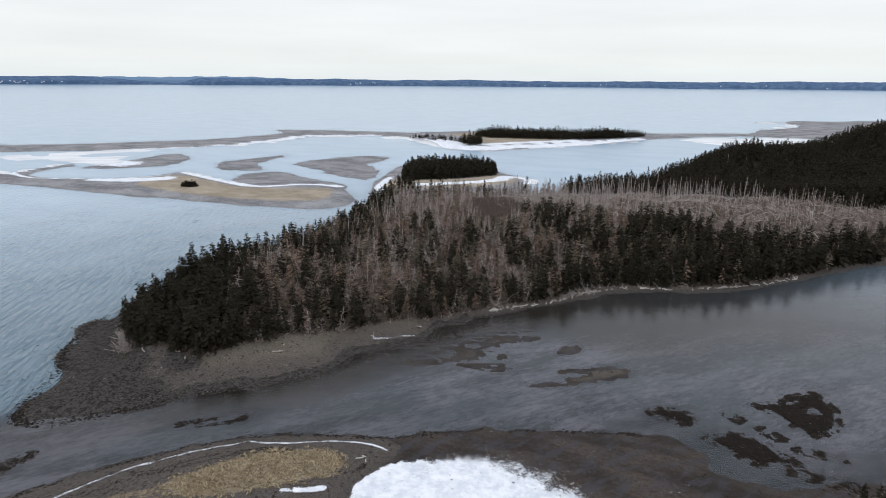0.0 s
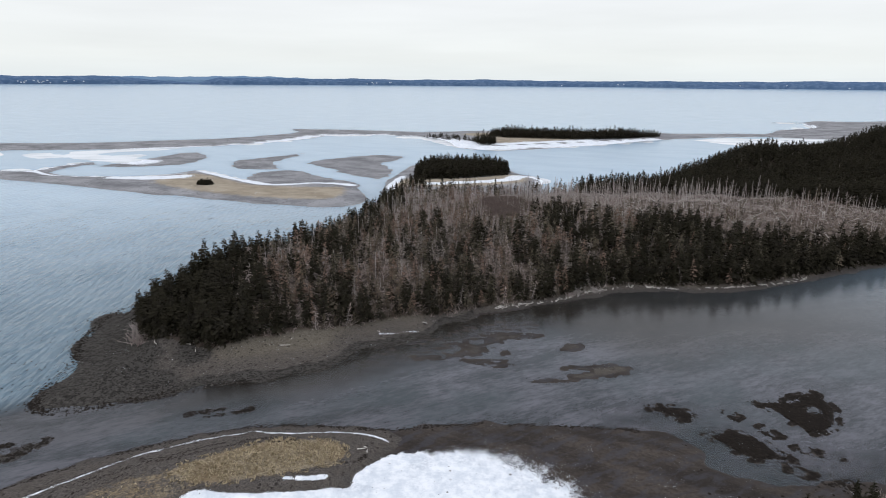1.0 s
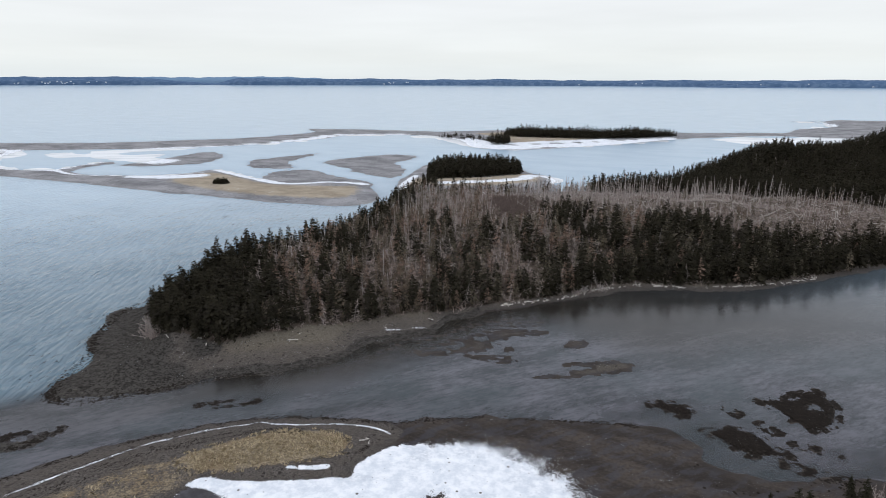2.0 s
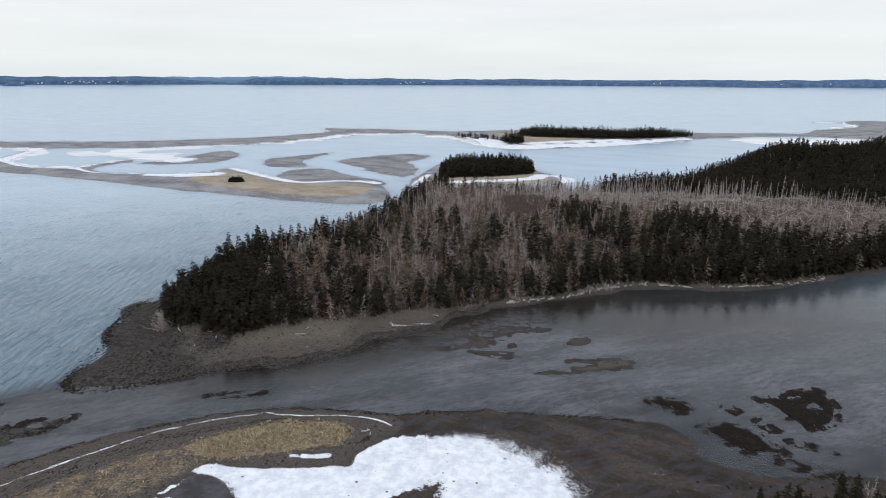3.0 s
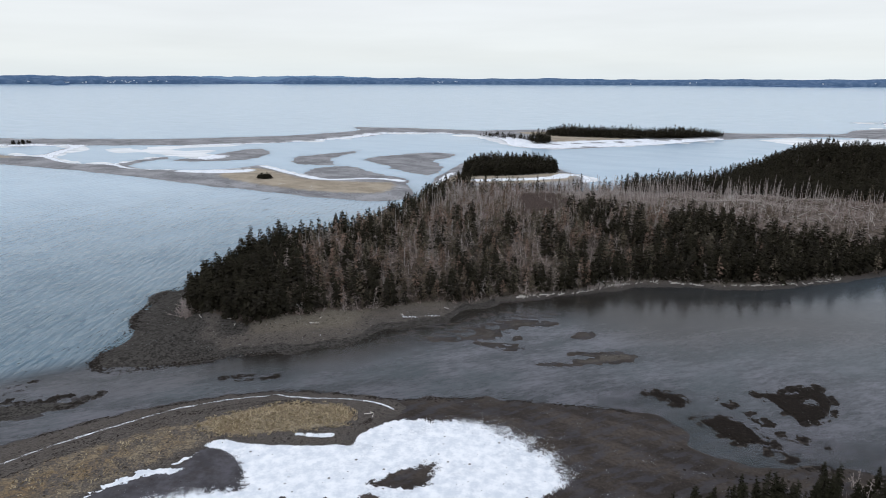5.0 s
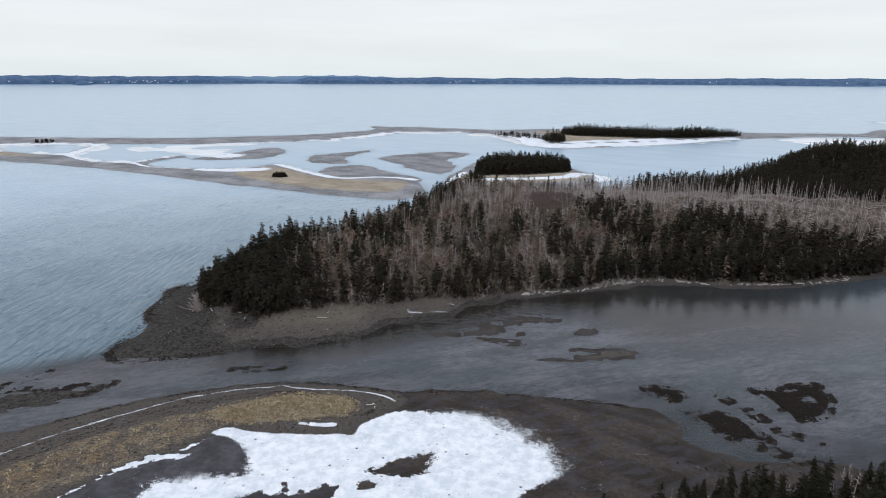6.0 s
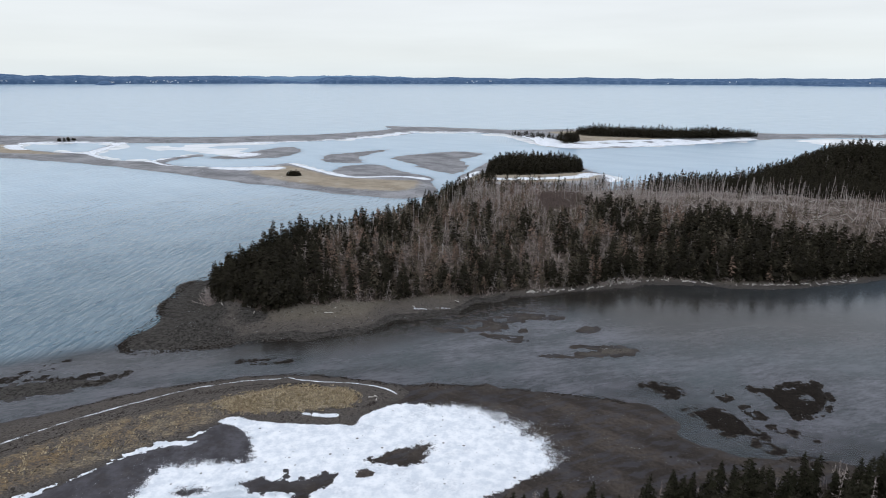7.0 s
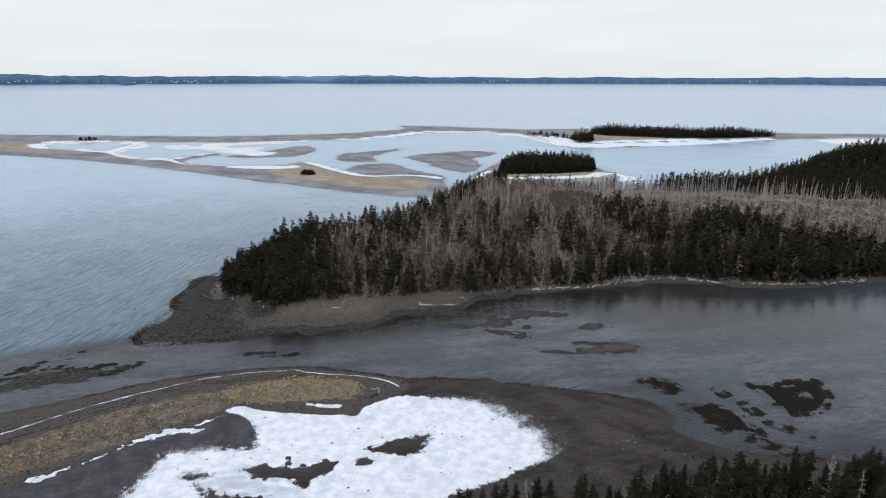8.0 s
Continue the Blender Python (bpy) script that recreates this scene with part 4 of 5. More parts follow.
def snag(seed, tall, twigs, broken=True):
    """A dead trunk, bleached, with broken stubs and bare hanging twigs."""
    rng = random.Random(seed)
    s = Shape()
    lean = (rng.uniform(-0.07, 0.07) * tall, rng.uniform(-0.07, 0.07) * tall)
    r = 0.007 * tall + 0.04
    s.tube((0, 0, -0.3), (lean[0] * 0.5, lean[1] * 0.5, tall * 0.5), r, r * 0.65, 4, 0)
    s.tube((lean[0] * 0.5, lean[1] * 0.5, tall * 0.5), (lean[0], lean[1], tall), r * 0.65, r * 0.3 if broken else 0, 4, 0)
    for _ in range(twigs):
        q = rng.uniform(0.2, 0.97)
        a, n = rng.uniform(0, 6.28), tall * 0.17 * (1.08 - q) * rng.uniform(0.4, 1.2) + 0.2
        p = (lean[0] * q, lean[1] * q, tall * q)
        e = (p[0] + n * math.cos(a), p[1] + n * math.sin(a), p[2] + n * rng.uniform(-0.55, 0.35))
        s.tube(p, e, 0.06, 0.0, 3, 1)
        if rng.random() < 0.6:
            m = [(p[i] + e[i]) / 2 for i in range(3)]
            b = a + rng.uniform(-1.1, 1.1)
            s.tube(m, (m[0] + 0.5 * n * math.cos(b), m[1] + 0.5 * n * math.sin(b), m[2] + n * rng.uniform(-0.4, 0.4)), 0.045, 0, 3, 1)
    return s


def tangle(seed, tall, limbs):
    """A dead, bushy tree: a short trunk, crooked limbs that fork into bare twigs."""
    rng = random.Random(seed)
    s = Shape()
    lean = (rng.uniform(-0.2, 0.2) * tall, rng.uniform(-0.2, 0.2) * tall)
    s.tube((0, 0, -0.3), (lean[0], lean[1], tall), 0.085, 0.0, 3, 0)
    for _ in range(limbs):
        q, a = rng.uniform(0.15, 0.9), rng.uniform(0, 6.28)
        n = tall * rng.uniform(0.22, 0.42)
        o = (lean[0] * q, lean[1] * q, tall * q)
        e = (o[0] + n * math.cos(a), o[1] + n * math.sin(a), o[2] + n * rng.uniform(-0.3, 0.7))
        s.tube(o, e, 0.06, 0.0, 3, 1)
        for k in (0.4, 0.7):
            m = [o[i] + (e[i] - o[i]) * k for i in range(3)]
            b = a + rng.uniform(-1.4, 1.4)
            s.tube(m, (m[0] + 0.45 * n * math.cos(b), m[1] + 0.45 * n * math.sin(b), m[2] + n * rng.uniform(-0.3, 0.5)), 0.05, 0, 3, 1)
    return s


def brush(seed, size, stems):
    """A bare bush or a heap of fallen branches: many thin stems that fork."""
    rng = random.Random(seed)
    s = Shape()
    for _ in range(stems):
        a, t = rng.uniform(0, 6.28), rng.uniform(0.1, 1.15)
        n = size * rng.uniform(0.5, 1.1)
        o = (rng.gauss(0, size * 0.2), rng.gauss(0, size * 0.2), -0.05)
        e = (o[0] + n * math.sin(t) * math.cos(a), o[1] + n * math.sin(t) * math.sin(a), o[2] + n * math.cos(t))
        s.tube(o, e, 0.055, 0.0, 3, 0)
        m = [o[i] * 0.45 + e[i] * 0.55 for i in range(3)]
        for _ in range(2):
            b = a + rng.uniform(-1.3, 1.3)
            s.tube(m, (m[0] + 0.4 * n * math.cos(b), m[1] + 0.4 * n * math.sin(b), m[2] + 0.4 * n * rng.uniform(-0.1, 0.8)), 0.04, 0, 3, 0)
    return s


def log(seed, length, thick, stubs, lift=0.0):
    """A fallen trunk, lying along x."""
    rng = random.Random(seed)
    s = Shape()
    p = [(-length / 2, 0, thick), (0, rng.uniform(-0.15, 0.15), thick * 0.95), (length / 2, rng.uniform(-0.3, 0.3), thick * 0.8 + lift)]
    p[1] = (0, p[1][1], p[1][2] + lift * 0.5)
    s.tube(p[0], p[1], thick, thick * 0.8, 6, 0)
    s.tube(p[1], p[2], thick * 0.8, thick * 0.4, 6, 0)
    for _ in range(stubs):
        q, a, n = rng.uniform(-0.4, 0.48), rng.uniform(-0.4, 3.5), rng.uniform(0.3, 1.1)
        o = (q * length, 0, thick + lift * (q + 0.5))
        s.tube(o, (o[0] + rng.uniform(0, 0.5), n * math.cos(a), o[2] + n * abs(math.sin(a))), thick * 0.3, 0, 3, 1)
    return s


def stone(seed, flat=0.6):
    """An uneven stone about one metre across."""
    rng = random.Random(seed)
    bm = bmesh.new()
    bmesh.ops.create_icosphere(bm, subdivisions=1, radius=0.5)
    s = Shape()
    for v in bm.verts:
        v.co *= rng.uniform(0.72, 1.2)
        v.co.z *= flat
    s.add([v.co[:] for v in bm.verts], [tuple(v.index for v in f.verts) for f in bm.faces], 0)
    bm.free()
    return s


def tuft(seed, tall, blades):
    """A tuft of dead grass, bent over by the wind."""
    rng = random.Random(seed)
    s = Shape()
    for _ in range(blades):
        a, w = rng.uniform(0, 6.28), rng.uniform(0.05, 0.12)
        o = np.array((rng.gauss(0, 0.12), rng.gauss(0, 0.12), -0.02))
        side = np.array((math.cos(a), math.sin(a), 0)) * w
        tip = o + np.array((rng.uniform(0.3, 1.0) * tall, rng.uniform(-0.7, 0.1) * tall, tall * rng.uniform(0.5, 1.0)))
        s.add([o - side, o + side, tip], [(0, 1, 2)], 0)
    return s


def scatter(name, shapes, where, mats, label, category, tilt=0.0, pitch=None):
    """One mesh of many pieces that nobody could count. where: rows of x, y, z, turn, size, height factor."""
    rng = np.random.RandomState(len(where) + 7)
    packs = [s.arrays() for s in shapes]
    where = np.asarray(where, float)
    pick = rng.randint(0, len(packs), len(where))
    vs, fs, ms, n = [], [], [], 0
    for i, (v, f, m) in enumerate(packs):
        rows = where[pick == i]
        if not len(rows):
            continue
        c, s = np.cos(rows[:, 3])[:, None], np.sin(rows[:, 3])[:, None]
        px, py, pz = v[:, 0] * rows[:, 4:5], v[:, 1] * rows[:, 4:5], v[:, 2] * rows[:, 4:5] * rows[:, 5:6]
        tx, ty = rng.normal(0, tilt, (2, len(rows), 1)) if tilt else np.zeros((2, len(rows), 1))
        x, y = px * c - py * s + tx * pz + rows[:, 0:1], px * s + py * c + ty * pz + rows[:, 1:2]
        vs.append(np.stack([x, y, pz + rows[:, 2:3]], -1).reshape(-1, 3))
        fs.append((f[None] + (np.arange(len(rows)) * len(v))[:, None, None] + n).reshape(-1, 3))
        ms.append(np.tile(m, len(rows)))
        n += len(rows) * len(v)
    me = mesh_of(name, np.concatenate(vs), np.concatenate(fs), mats, np.concatenate(ms))
    return tagged(new(name, me), label, category, kind="stuff")


def part(name, shape, mats, parent, label=""):
    v, f, m = shape.arrays()
    ob = new(name, mesh_of(name, v, f, mats, m))
    ob.parent = parent
    return tagged(ob, label)


def split_parts(names, shape, mats, parent):
    """Each material number of a shape as a part of its own."""
    v, f, m = shape.arrays()
    for k, name in enumerate(names):
        mine = f[m == k]
        if len(mine):
            keep, index = np.unique(mine, return_inverse=True)
            ob = new(name, mesh_of(name, v[keep], index.reshape(-1, 3), [mats[k]]))
            ob.parent = parent
            if k:
                tagged(ob, kind="stuff")


def grid_points(x0, x1, y0, y1, gap, seed, jitter=0.42):
    rng = np.random.RandomState(seed)
    x, y = np.meshgrid(np.arange(x0, x1, gap), np.arange(y0, y1, gap))
    x, y = x.ravel(), y.ravel()
    return x + rng.uniform(-jitter, jitter, x.shape) * gap, y + rng.uniform(-jitter, jitter, x.shape) * gap, rng


def rows_at(x, y, rng, low, high, squeeze=(0.9, 1.12), sink=0.0):
    return np.stack([x, y, height(x, y) - sink, rng.uniform(0, 6.283, x.shape), rng.uniform(low, high, x.shape), rng.uniform(*squeeze, x.shape)], -1)


def both(pair):
    """Crown and trunk as one shape, for woods."""
    s = Shape()
    for q in pair:
        n = len(s.v)
        s.v += q.v
        s.f += [tuple(i + n for i in t) for t in q.f]
        s.m += q.m
    return s


def stand_alone(rows, rng):
    """Bleached trunks that can be told apart, each a thing of its own."""
    models = []
    for i in range(6):
        base = new("dead_tree")
        split_parts(("trunk", "branches"), snag(820 + i, 4.5 + 0.8 * i, 10 + 2 * i), [M_DEAD, M_TWIG], base)
        tagged(base, "bleached dead trunk with broken twigs, standing in the clearing", "dead tree", "standing trunks in the clearing")
        models.append(base)
    for k, (x, y, z, turn, size, squeeze) in enumerate(rows):
        base = models[k % 6]
        ob = base if k < 6 else copy_thing(base, pose(0, 0, 0))
        ob.matrix_basis = pose(x, y, z, rng.uniform(-4, 4), rng.uniform(-4, 4), math.degrees(turn)) @ Matrix.Scale(size, 4)


def build_woods():
    mid = [both(spruce(100 + i, 9.6 + 0.45 * i, 64, False, 0.03, 0.225 + 0.025 * (i % 3), 1.2, 0.68)) for i in range(8)]
    thin = [both(spruce(140 + i, 8.0 + 0.6 * i, 46, False, 0.10, 0.19 + 0.02 * (i % 3), 0.95, 0.62)) for i in range(6)]
    far = [both(spruce(180 + i, 10.5 + 0.45 * i, 50, False, 0.05, 0.215, 1.3, 0.72)) for i in range(5)]
    snags = [snag(200 + i, 4.5 + 0.7 * i, 12 + 2 * i) for i in range(7)]
    husks = [both(spruce(150 + i, 5.6 + 0.7 * i, 44, False, 0.12, 0.24, 0.27, 0.5)) for i in range(6)]
    ghosts = [tangle(230 + i, 3.6 + 0.55 * i, 12) for i in range(6)]
    heaps = [brush(260 + i, 2.0 + 0.35 * i, 9) for i in range(5)]

    # headland: what grows where
    x, y, rng = grid_points(-125, 460, 150, 660, 2.55, 11)
    inside = area(WOODS, x, y, 60)
    ok = (inside > 0.3) & (x < 20 + 0.72 * y) & (y < 620)
    x, y, inside = x[ok], y[ok], inside[ok]
    clear = area(CLEARING, x, y, 60)
    bush = area(THICKET, x, y, 60)
    patch = ripple(x, y, 40, 51) * 0.5 + ripple(x, y, 13, 52) * 0.6
    grey = smooth(x + 0.35 * (y - 200), -88, -58) * (0.55 + 0.45 * smooth(inside, 4, 20)) * smooth(patch, -1.0, 0.1) * smooth(y, 400, 375)
    grey = grey * (1 - 0.66 * smooth(x - 0.12 * y + 14 * patch, 12, 66) * smooth(inside, 66, 44))
    grey = np.maximum(grey, 0.92 * smooth(y, 250, 295) * smooth(x, -48, -28) * smooth(x, 34, 18) * smooth(y, 392, 372))
    west = smooth(inside, 13, 7) * (x < -20) * (y > 200)
    grey = grey * (1 - 0.75 * west)
    hillside = (y > 402 - 0.06 * (x - 60) - 0.58 * np.maximum(x - 128, 0)) & (x > 40) & (clear < 6)
    grey = np.where(hillside, 0.03, grey)
    strip = (x > 5) & (x < 74) & (y > 372)
    hillside = hillside & ~strip
    grey = np.where(strip, 0.72, grey)
    u, far_off = rng.uniform(0, 1, x.shape), y > 375
    open_ground = ((clear > -2) | (bush > 0)) & ~hillside
    dead = (u < (0.55 + 0.3 * smooth(y, 255, 310)) * grey) & ~open_ground
    live = ~dead & ~open_ground & (rng.uniform(0, 1, x.shape) < 0.97 - 0.28 * grey)
    weak = live & (rng.uniform(0, 1, x.shape) < np.maximum(grey * 1.25 - 0.1, 0.34 * smooth(x + 0.3 * (y - 200), 90, 20) * smooth(x + 0.35 * (y - 200), -78, -40) * ~hillside))
    dark = live & ~weak
    edge = np.where(x > 20, 1.12, smooth(inside, 0, 6) * 0.15 + 0.87)
    groups = {"dark": dark & ~far_off, "far": dark & far_off, "weak": weak}
    made = {}
    for key, ok in groups.items():
        r = rows_at(x[ok], y[ok], rng, 0.6, 1.05, (0.78, 1.0))
        r[:, 4] *= edge[ok]
        made[key] = r
    scatter("spruce_wood", mid, made["dark"], [M_NEEDLE, M_BARK], "dense dark green spruces over the headland's slopes", "woods", 0.02)
    made["far"] = made["far"][rng.uniform(0, 1, len(made["far"])) < 0.72]
    made["far"][:, 4] *= 1.12
    scatter("spruce_wood", far, made["far"], [M_NEEDLE, M_BARK], "dark spruce wood on the hill beyond the clearing", "woods", 0.02)
    rusty = rng.uniform(0, 1, len(made["weak"])) < 0.2 + 0.45 * smooth(ripple(made["weak"][:, 0], made["weak"][:, 1], 30, 53), 0.1, 1.1)
    scatter("thin_spruce_wood", thin, made["weak"][~rusty], [M_OLIVE, M_BARK], "thin olive-brown spruces among dead trunks", "woods", 0.03)
    scatter("dying_spruce_wood", thin, made["weak"][rusty], [M_RUST, M_BARK], "rusty brown dying spruces among dead trunks", "woods", 0.03)
    r = rows_at(x[dead], y[dead], rng, 0.55, 1.1)
    half = rng.uniform(0, 1, len(r)) < 0.88 - 0.4 * smooth(r[:, 1], 235, 300) - 0.4 * (smooth(inside, 34, 16) * smooth(x, -20, -34) * smooth(y, 204, 220))[dead]
    third = half & (rng.uniform(0, 1, len(r)) < 0.5)
    half = half & ~third
    scatter("dead_spruce", husks, r[third], [M_HUSK, M_DEAD], "grey-brown dead spruces with brittle bare boughs", "dead trees", 0.12)
    scatter("dead_spruce", ghosts, r[half], [M_TWIG, M_TWIG], "grey leafless spruces with bare twigs", "dead trees", 0.16)
    scatter("dead_trunk", snags, r[~half & ~third], [M_DEAD, M_DEAD], "bleached standing trunks with broken tops", "dead trees", 0.05)
    ok = (grey > 0.15) & ~open_ground & (rng.uniform(0, 1, x.shape) < 0.7)
    scatter("undergrowth", heaps, rows_at(x[ok] + 0.8, y[ok] - 0.6, rng, 0.5, 1.2), [M_HUSK], "grey-brown bare undergrowth between the trunks", "undergrowth", 0.1)

    # young growth along the edge of the wood
    ex, ey, rng = grid_points(-112, 182, 150, 268, 1.7, 17)
    rim = area(WOODS, ex, ey, 40)
    ok = (rim > 0.3) & (rim < 3.4)
    pick = rng.uniform(0, 1, ex.shape)
    mixed = (ex > -52) & (ex < 66) & (pick > 0.2)
    pale = ok & mixed & (pick < 0.6)
    scatter("thin_spruce_wood", thin, rows_at(ex[pale], ey[pale], rng, 0.3, 0.62), [M_OLIVE, M_BARK], "young brownish spruces along the wood's edge", "woods", 0.03)
    scatter("spruce_wood", mid, rows_at(ex[ok & ~mixed & (pick < 0.6)], ey[ok & ~mixed & (pick < 0.6)], rng, 0.35, 0.8), [M_NEEDLE, M_BARK], "young dark spruces along the wood's edge", "woods", 0.03)
    scatter("undergrowth", heaps, rows_at(ex[ok & (pick > 0.75)], ey[ok & (pick > 0.75)], rng, 0.4, 0.9), [M_TWIG], "bare grey bushes along the wood's edge", "undergrowth", 0.1)

    # the blown-down clearing
    x, y, rng = grid_points(-10, 330, 255, 412, 2.15, 12)
    clear = area(CLEARING, x, y, 60)
    ok = (clear > -3) & (area(WOODS, x, y, 60) > 2)
    x, y, clear = x[ok], y[ok], clear[ok]
    back = smooth(y, 300, 372)
    u = rng.uniform(0, 1, x.shape)
    stand = u < 0.09 + 0.20 * back * (1 + 0.6 * ripple(x, y, 24, 55))
    r = rows_at(x[stand], y[stand], rng, 0.4, 1.3)
    r[:, 4] *= 1 + 0.2 * smooth(r[:, 1], 330, 370)
    lone = np.argsort(r[:, 1] + 0.35 * r[:, 0])[:160]         # those at the near rim stand apart, one by one
    many = np.ones(len(r), bool)
    many[lone] = False
    scatter("dead_trunk", snags, r[many], [M_DEAD, M_TWIG], "bleached standing trunks at the back of the clearing", "dead trees", 0.05)
    stand_alone(r[lone], rng)
    heap = u > 0.06
    scatter("undergrowth", heaps, rows_at(x[heap], y[heap], rng, 0.45, 1.0, (0.5, 0.9)), [M_TWIG], "grey-brown brush and fallen branches in the clearing", "undergrowth", 0.1)
    lie = u > 0.86
    logs = [log(300 + i, 2.8 + 0.5 * i, 0.11, 9, (0.2, 1.0, 2.2, 0.5, 3.2, 1.5, 0.3)[i]) for i in range(7)]
    scatter("fallen_trunk", logs, rows_at(x[lie], y[lie], rng, 0.6, 1.2), [M_DRIFT, M_DEAD], "fallen bleached trunks lying across each other", "dead trees", 0.25)
    ok = (u > 0.95) & ((y < 330) | (u > 0.985))
    scatter("thin_spruce_wood", thin, rows_at(x[ok], y[ok], rng, 0.3, 0.7), [M_OLIVE, M_BARK], "small spruces left over in the clearing", "woods", 0.03)
    x, y, rng = grid_points(0, 60, 262, 350, 1.5, 13)
    ok = area(THICKET, x, y, 60) > rng.uniform(-5, 4, x.shape)
    scatter("bare_thicket", [brush(280 + i, 2.4, 16) for i in range(4)], rows_at(x[ok], y[ok], rng, 0.8, 1.3), [M_ALDER], "brown leafless alder thicket among the spruces", "shrubs", 0.08)

    # the wooded islets and the wood on the far barrier
    x, y, rng = grid_points(-60, 50, 455, 560, 3.0, 14)
    ok = area([(-42, 470), (-12, 473), (22, 490), (33, 505), (28, 535), (0, 548), (-32, 540), (-42, 505)], x, y, 60) > 0
    scatter("spruce_wood", mid, rows_at(x[ok], y[ok], rng, 0.8, 1.2, (0.72, 0.95)), [M_NEEDLE, M_BARK], "small dense grove of dark spruces on a low islet", "woods", 0.02)
    x, y, rng = grid_points(-60, 290, 720, 900, 3.7, 15)
    a = area([(34, 838), (90, 822), (150, 815), (215, 838), (262, 866), (240, 885), (140, 880), (40, 885)], x, y, 60)
    b = area([(-64, 850), (-35, 812), (-10, 780), (20, 742), (34, 760), (10, 800), (-30, 850)], x, y, 60)
    group = np.hypot(x - 20, (y - 756) * 0.6) < 13
    ok = (a > 0) | ((b > 0) & (rng.uniform(0, 1, x.shape) < 0.4)) | (group & (rng.uniform(0, 1, x.shape) < 0.8))
    r = rows_at(x[ok], y[ok], rng, 0.85, 1.4, (0.6, 0.85))
    r[:, 4] *= np.where(group[ok], 1.15, np.where(b[ok] > 0, rng.uniform(0.45, 0.9, ok.sum()), (0.78 + 0.3 * smooth(a[ok], 0, 14)) * (1 + 0.12 * ripple(x[ok], y[ok], 90, 58))))
    r[:, 5] *= np.where((b[ok] > 0) & ~group[ok], 0.72, 1.0)
    scatter("spruce_wood", far, r, [M_NEEDLE, M_BARK], "dark spruce wood along the far barrier", "woods", 0.02)
    x, y, rng = grid_points(-70, -28, 425, 470, 3.0, 16)
    ok = (x > -45) & (x < -33) & (y > 444) & (y < 458)
    scatter("spruce_wood", mid, rows_at(x[ok], y[ok], rng, 0.45, 0.7), [M_NEEDLE, M_BARK], "a few young spruces beside the islet beach", "woods", 0.03)
    mid = [both(spruce(190 + i, 4.0, 60, False, 0.0, 0.5, 1.5, 0.5)) for i in range(4)]
    r = np.array([(-190 + 6.4 * math.sin(i * 2.4) * (i / 34) ** 0.5, 438 + 4.4 * math.cos(i * 2.4) * (i / 34) ** 0.5, 1.3, i, (0.52 + 0.1 * (i % 4)) * (1.2 - 0.6 * i / 34), 1.35 - 0.6 * i / 34) for i in range(34)])
    scatter("spruce_clump", mid, r, [M_NEEDLE, M_BARK], "low dark bush clump on the barrier's grass", "shrubs", 0.03)
    r = np.array([(-573 + 6 * math.sin(i * 2.4), 640 + 8 * math.cos(i * 1.9), 1.1, i, 0.75 + 0.15 * (i % 3), 1.0) for i in range(12)])
    scatter("spruce_clump", mid, r, [M_NEEDLE, M_BARK], "dark bush clump at the barrier's end", "shrubs", 0.03)


def build_near_spruces():
    """The trees below the camera, one by one."""
    models = []
    for i in range(7):
        tall = 8.0 + 0.9 * i
        base = new("spruce")
        tagged(base, "dark green spruce with ragged drooping boughs" if i % 3 else "dark spruce, thin and greyish low down", "tree", "spruces on the near shore")
        crown, trunk = spruce(400 + i, tall, (104 + 6 * i) if i % 3 else 62, True, 0.06 if i % 3 else 0.16, 0.165 + 0.012 * (i % 3))
        trunk.m = [0] * len(trunk.m)
        part("crown", crown, [M_NEAR], base)
        part("trunk", trunk, [M_BARK], base)
        models.append(base)
    dead = []
    for i in range(3):
        s = snag(440 + i, 8.0 + 1.5 * i, 46, False)
        base = new("dead_spruce")
        tagged(base, "grey dead spruce with bare twigs", "tree", "dead spruces on the near shore")
        split_parts(("trunk", "branches"), s, [M_TWIG, M_TWIG], base)
        dead.append(base)
    x, y, rng = grid_points(-14, 128, 46, 118, 3.0, 21)
    inside = area(SOUTH, x, y, 60)
    ok = (inside > 1.5) & (inside < 34) & (x > -12)
    x, y, inside = x[ok], y[ok], inside[ok]
    order = np.argsort(inside)[:300]
    z = height(x, y)
    rest = np.argsort(inside)[300:]
    scatter("spruce_wood", [both(spruce(460 + i, 9.0 + i, 80, False, 0.05, 0.2, 1.0)) for i in range(3)], rows_at(x[rest], y[rest], rng, 0.7, 1.05),
            [M_NEEDLE, M_BARK], "dark spruces further up the near slope", "woods", 0.03)
    wild = rng.uniform(0, 1, x.shape) < 0.6
    scatter("undergrowth", [brush(470 + i, 2.2, 12) for i in range(4)], rows_at(x[wild] + 1.2, y[wild] + 0.9, rng, 0.5, 1.1), [M_HUSK],
            "grey bare undergrowth between the near spruces", "undergrowth", 0.1)
    used = set()
    for k, i in enumerate(order):
        pick = dead if rng.uniform() < 0.10 else models
        j = rng.randint(len(pick))
        size = rng.uniform(0.6, 1.05) * (0.55 + 0.45 * float(smooth(inside[i], 0, 12)))
        m = pose(x[i], y[i], z[i] - 0.1, rng.uniform(-3, 3), rng.uniform(-3, 3), rng.uniform(0, 360)) @ Matrix.Scale(size, 4)
        base = pick[j]
        if base.name in used:
            ob = copy_thing(base, pose(0, 0, 0))
            ob.matrix_basis = m
        else:
            used.add(base.name)
            base.matrix_basis = m


build_far_houses()
build_woods()
build_near_spruces()


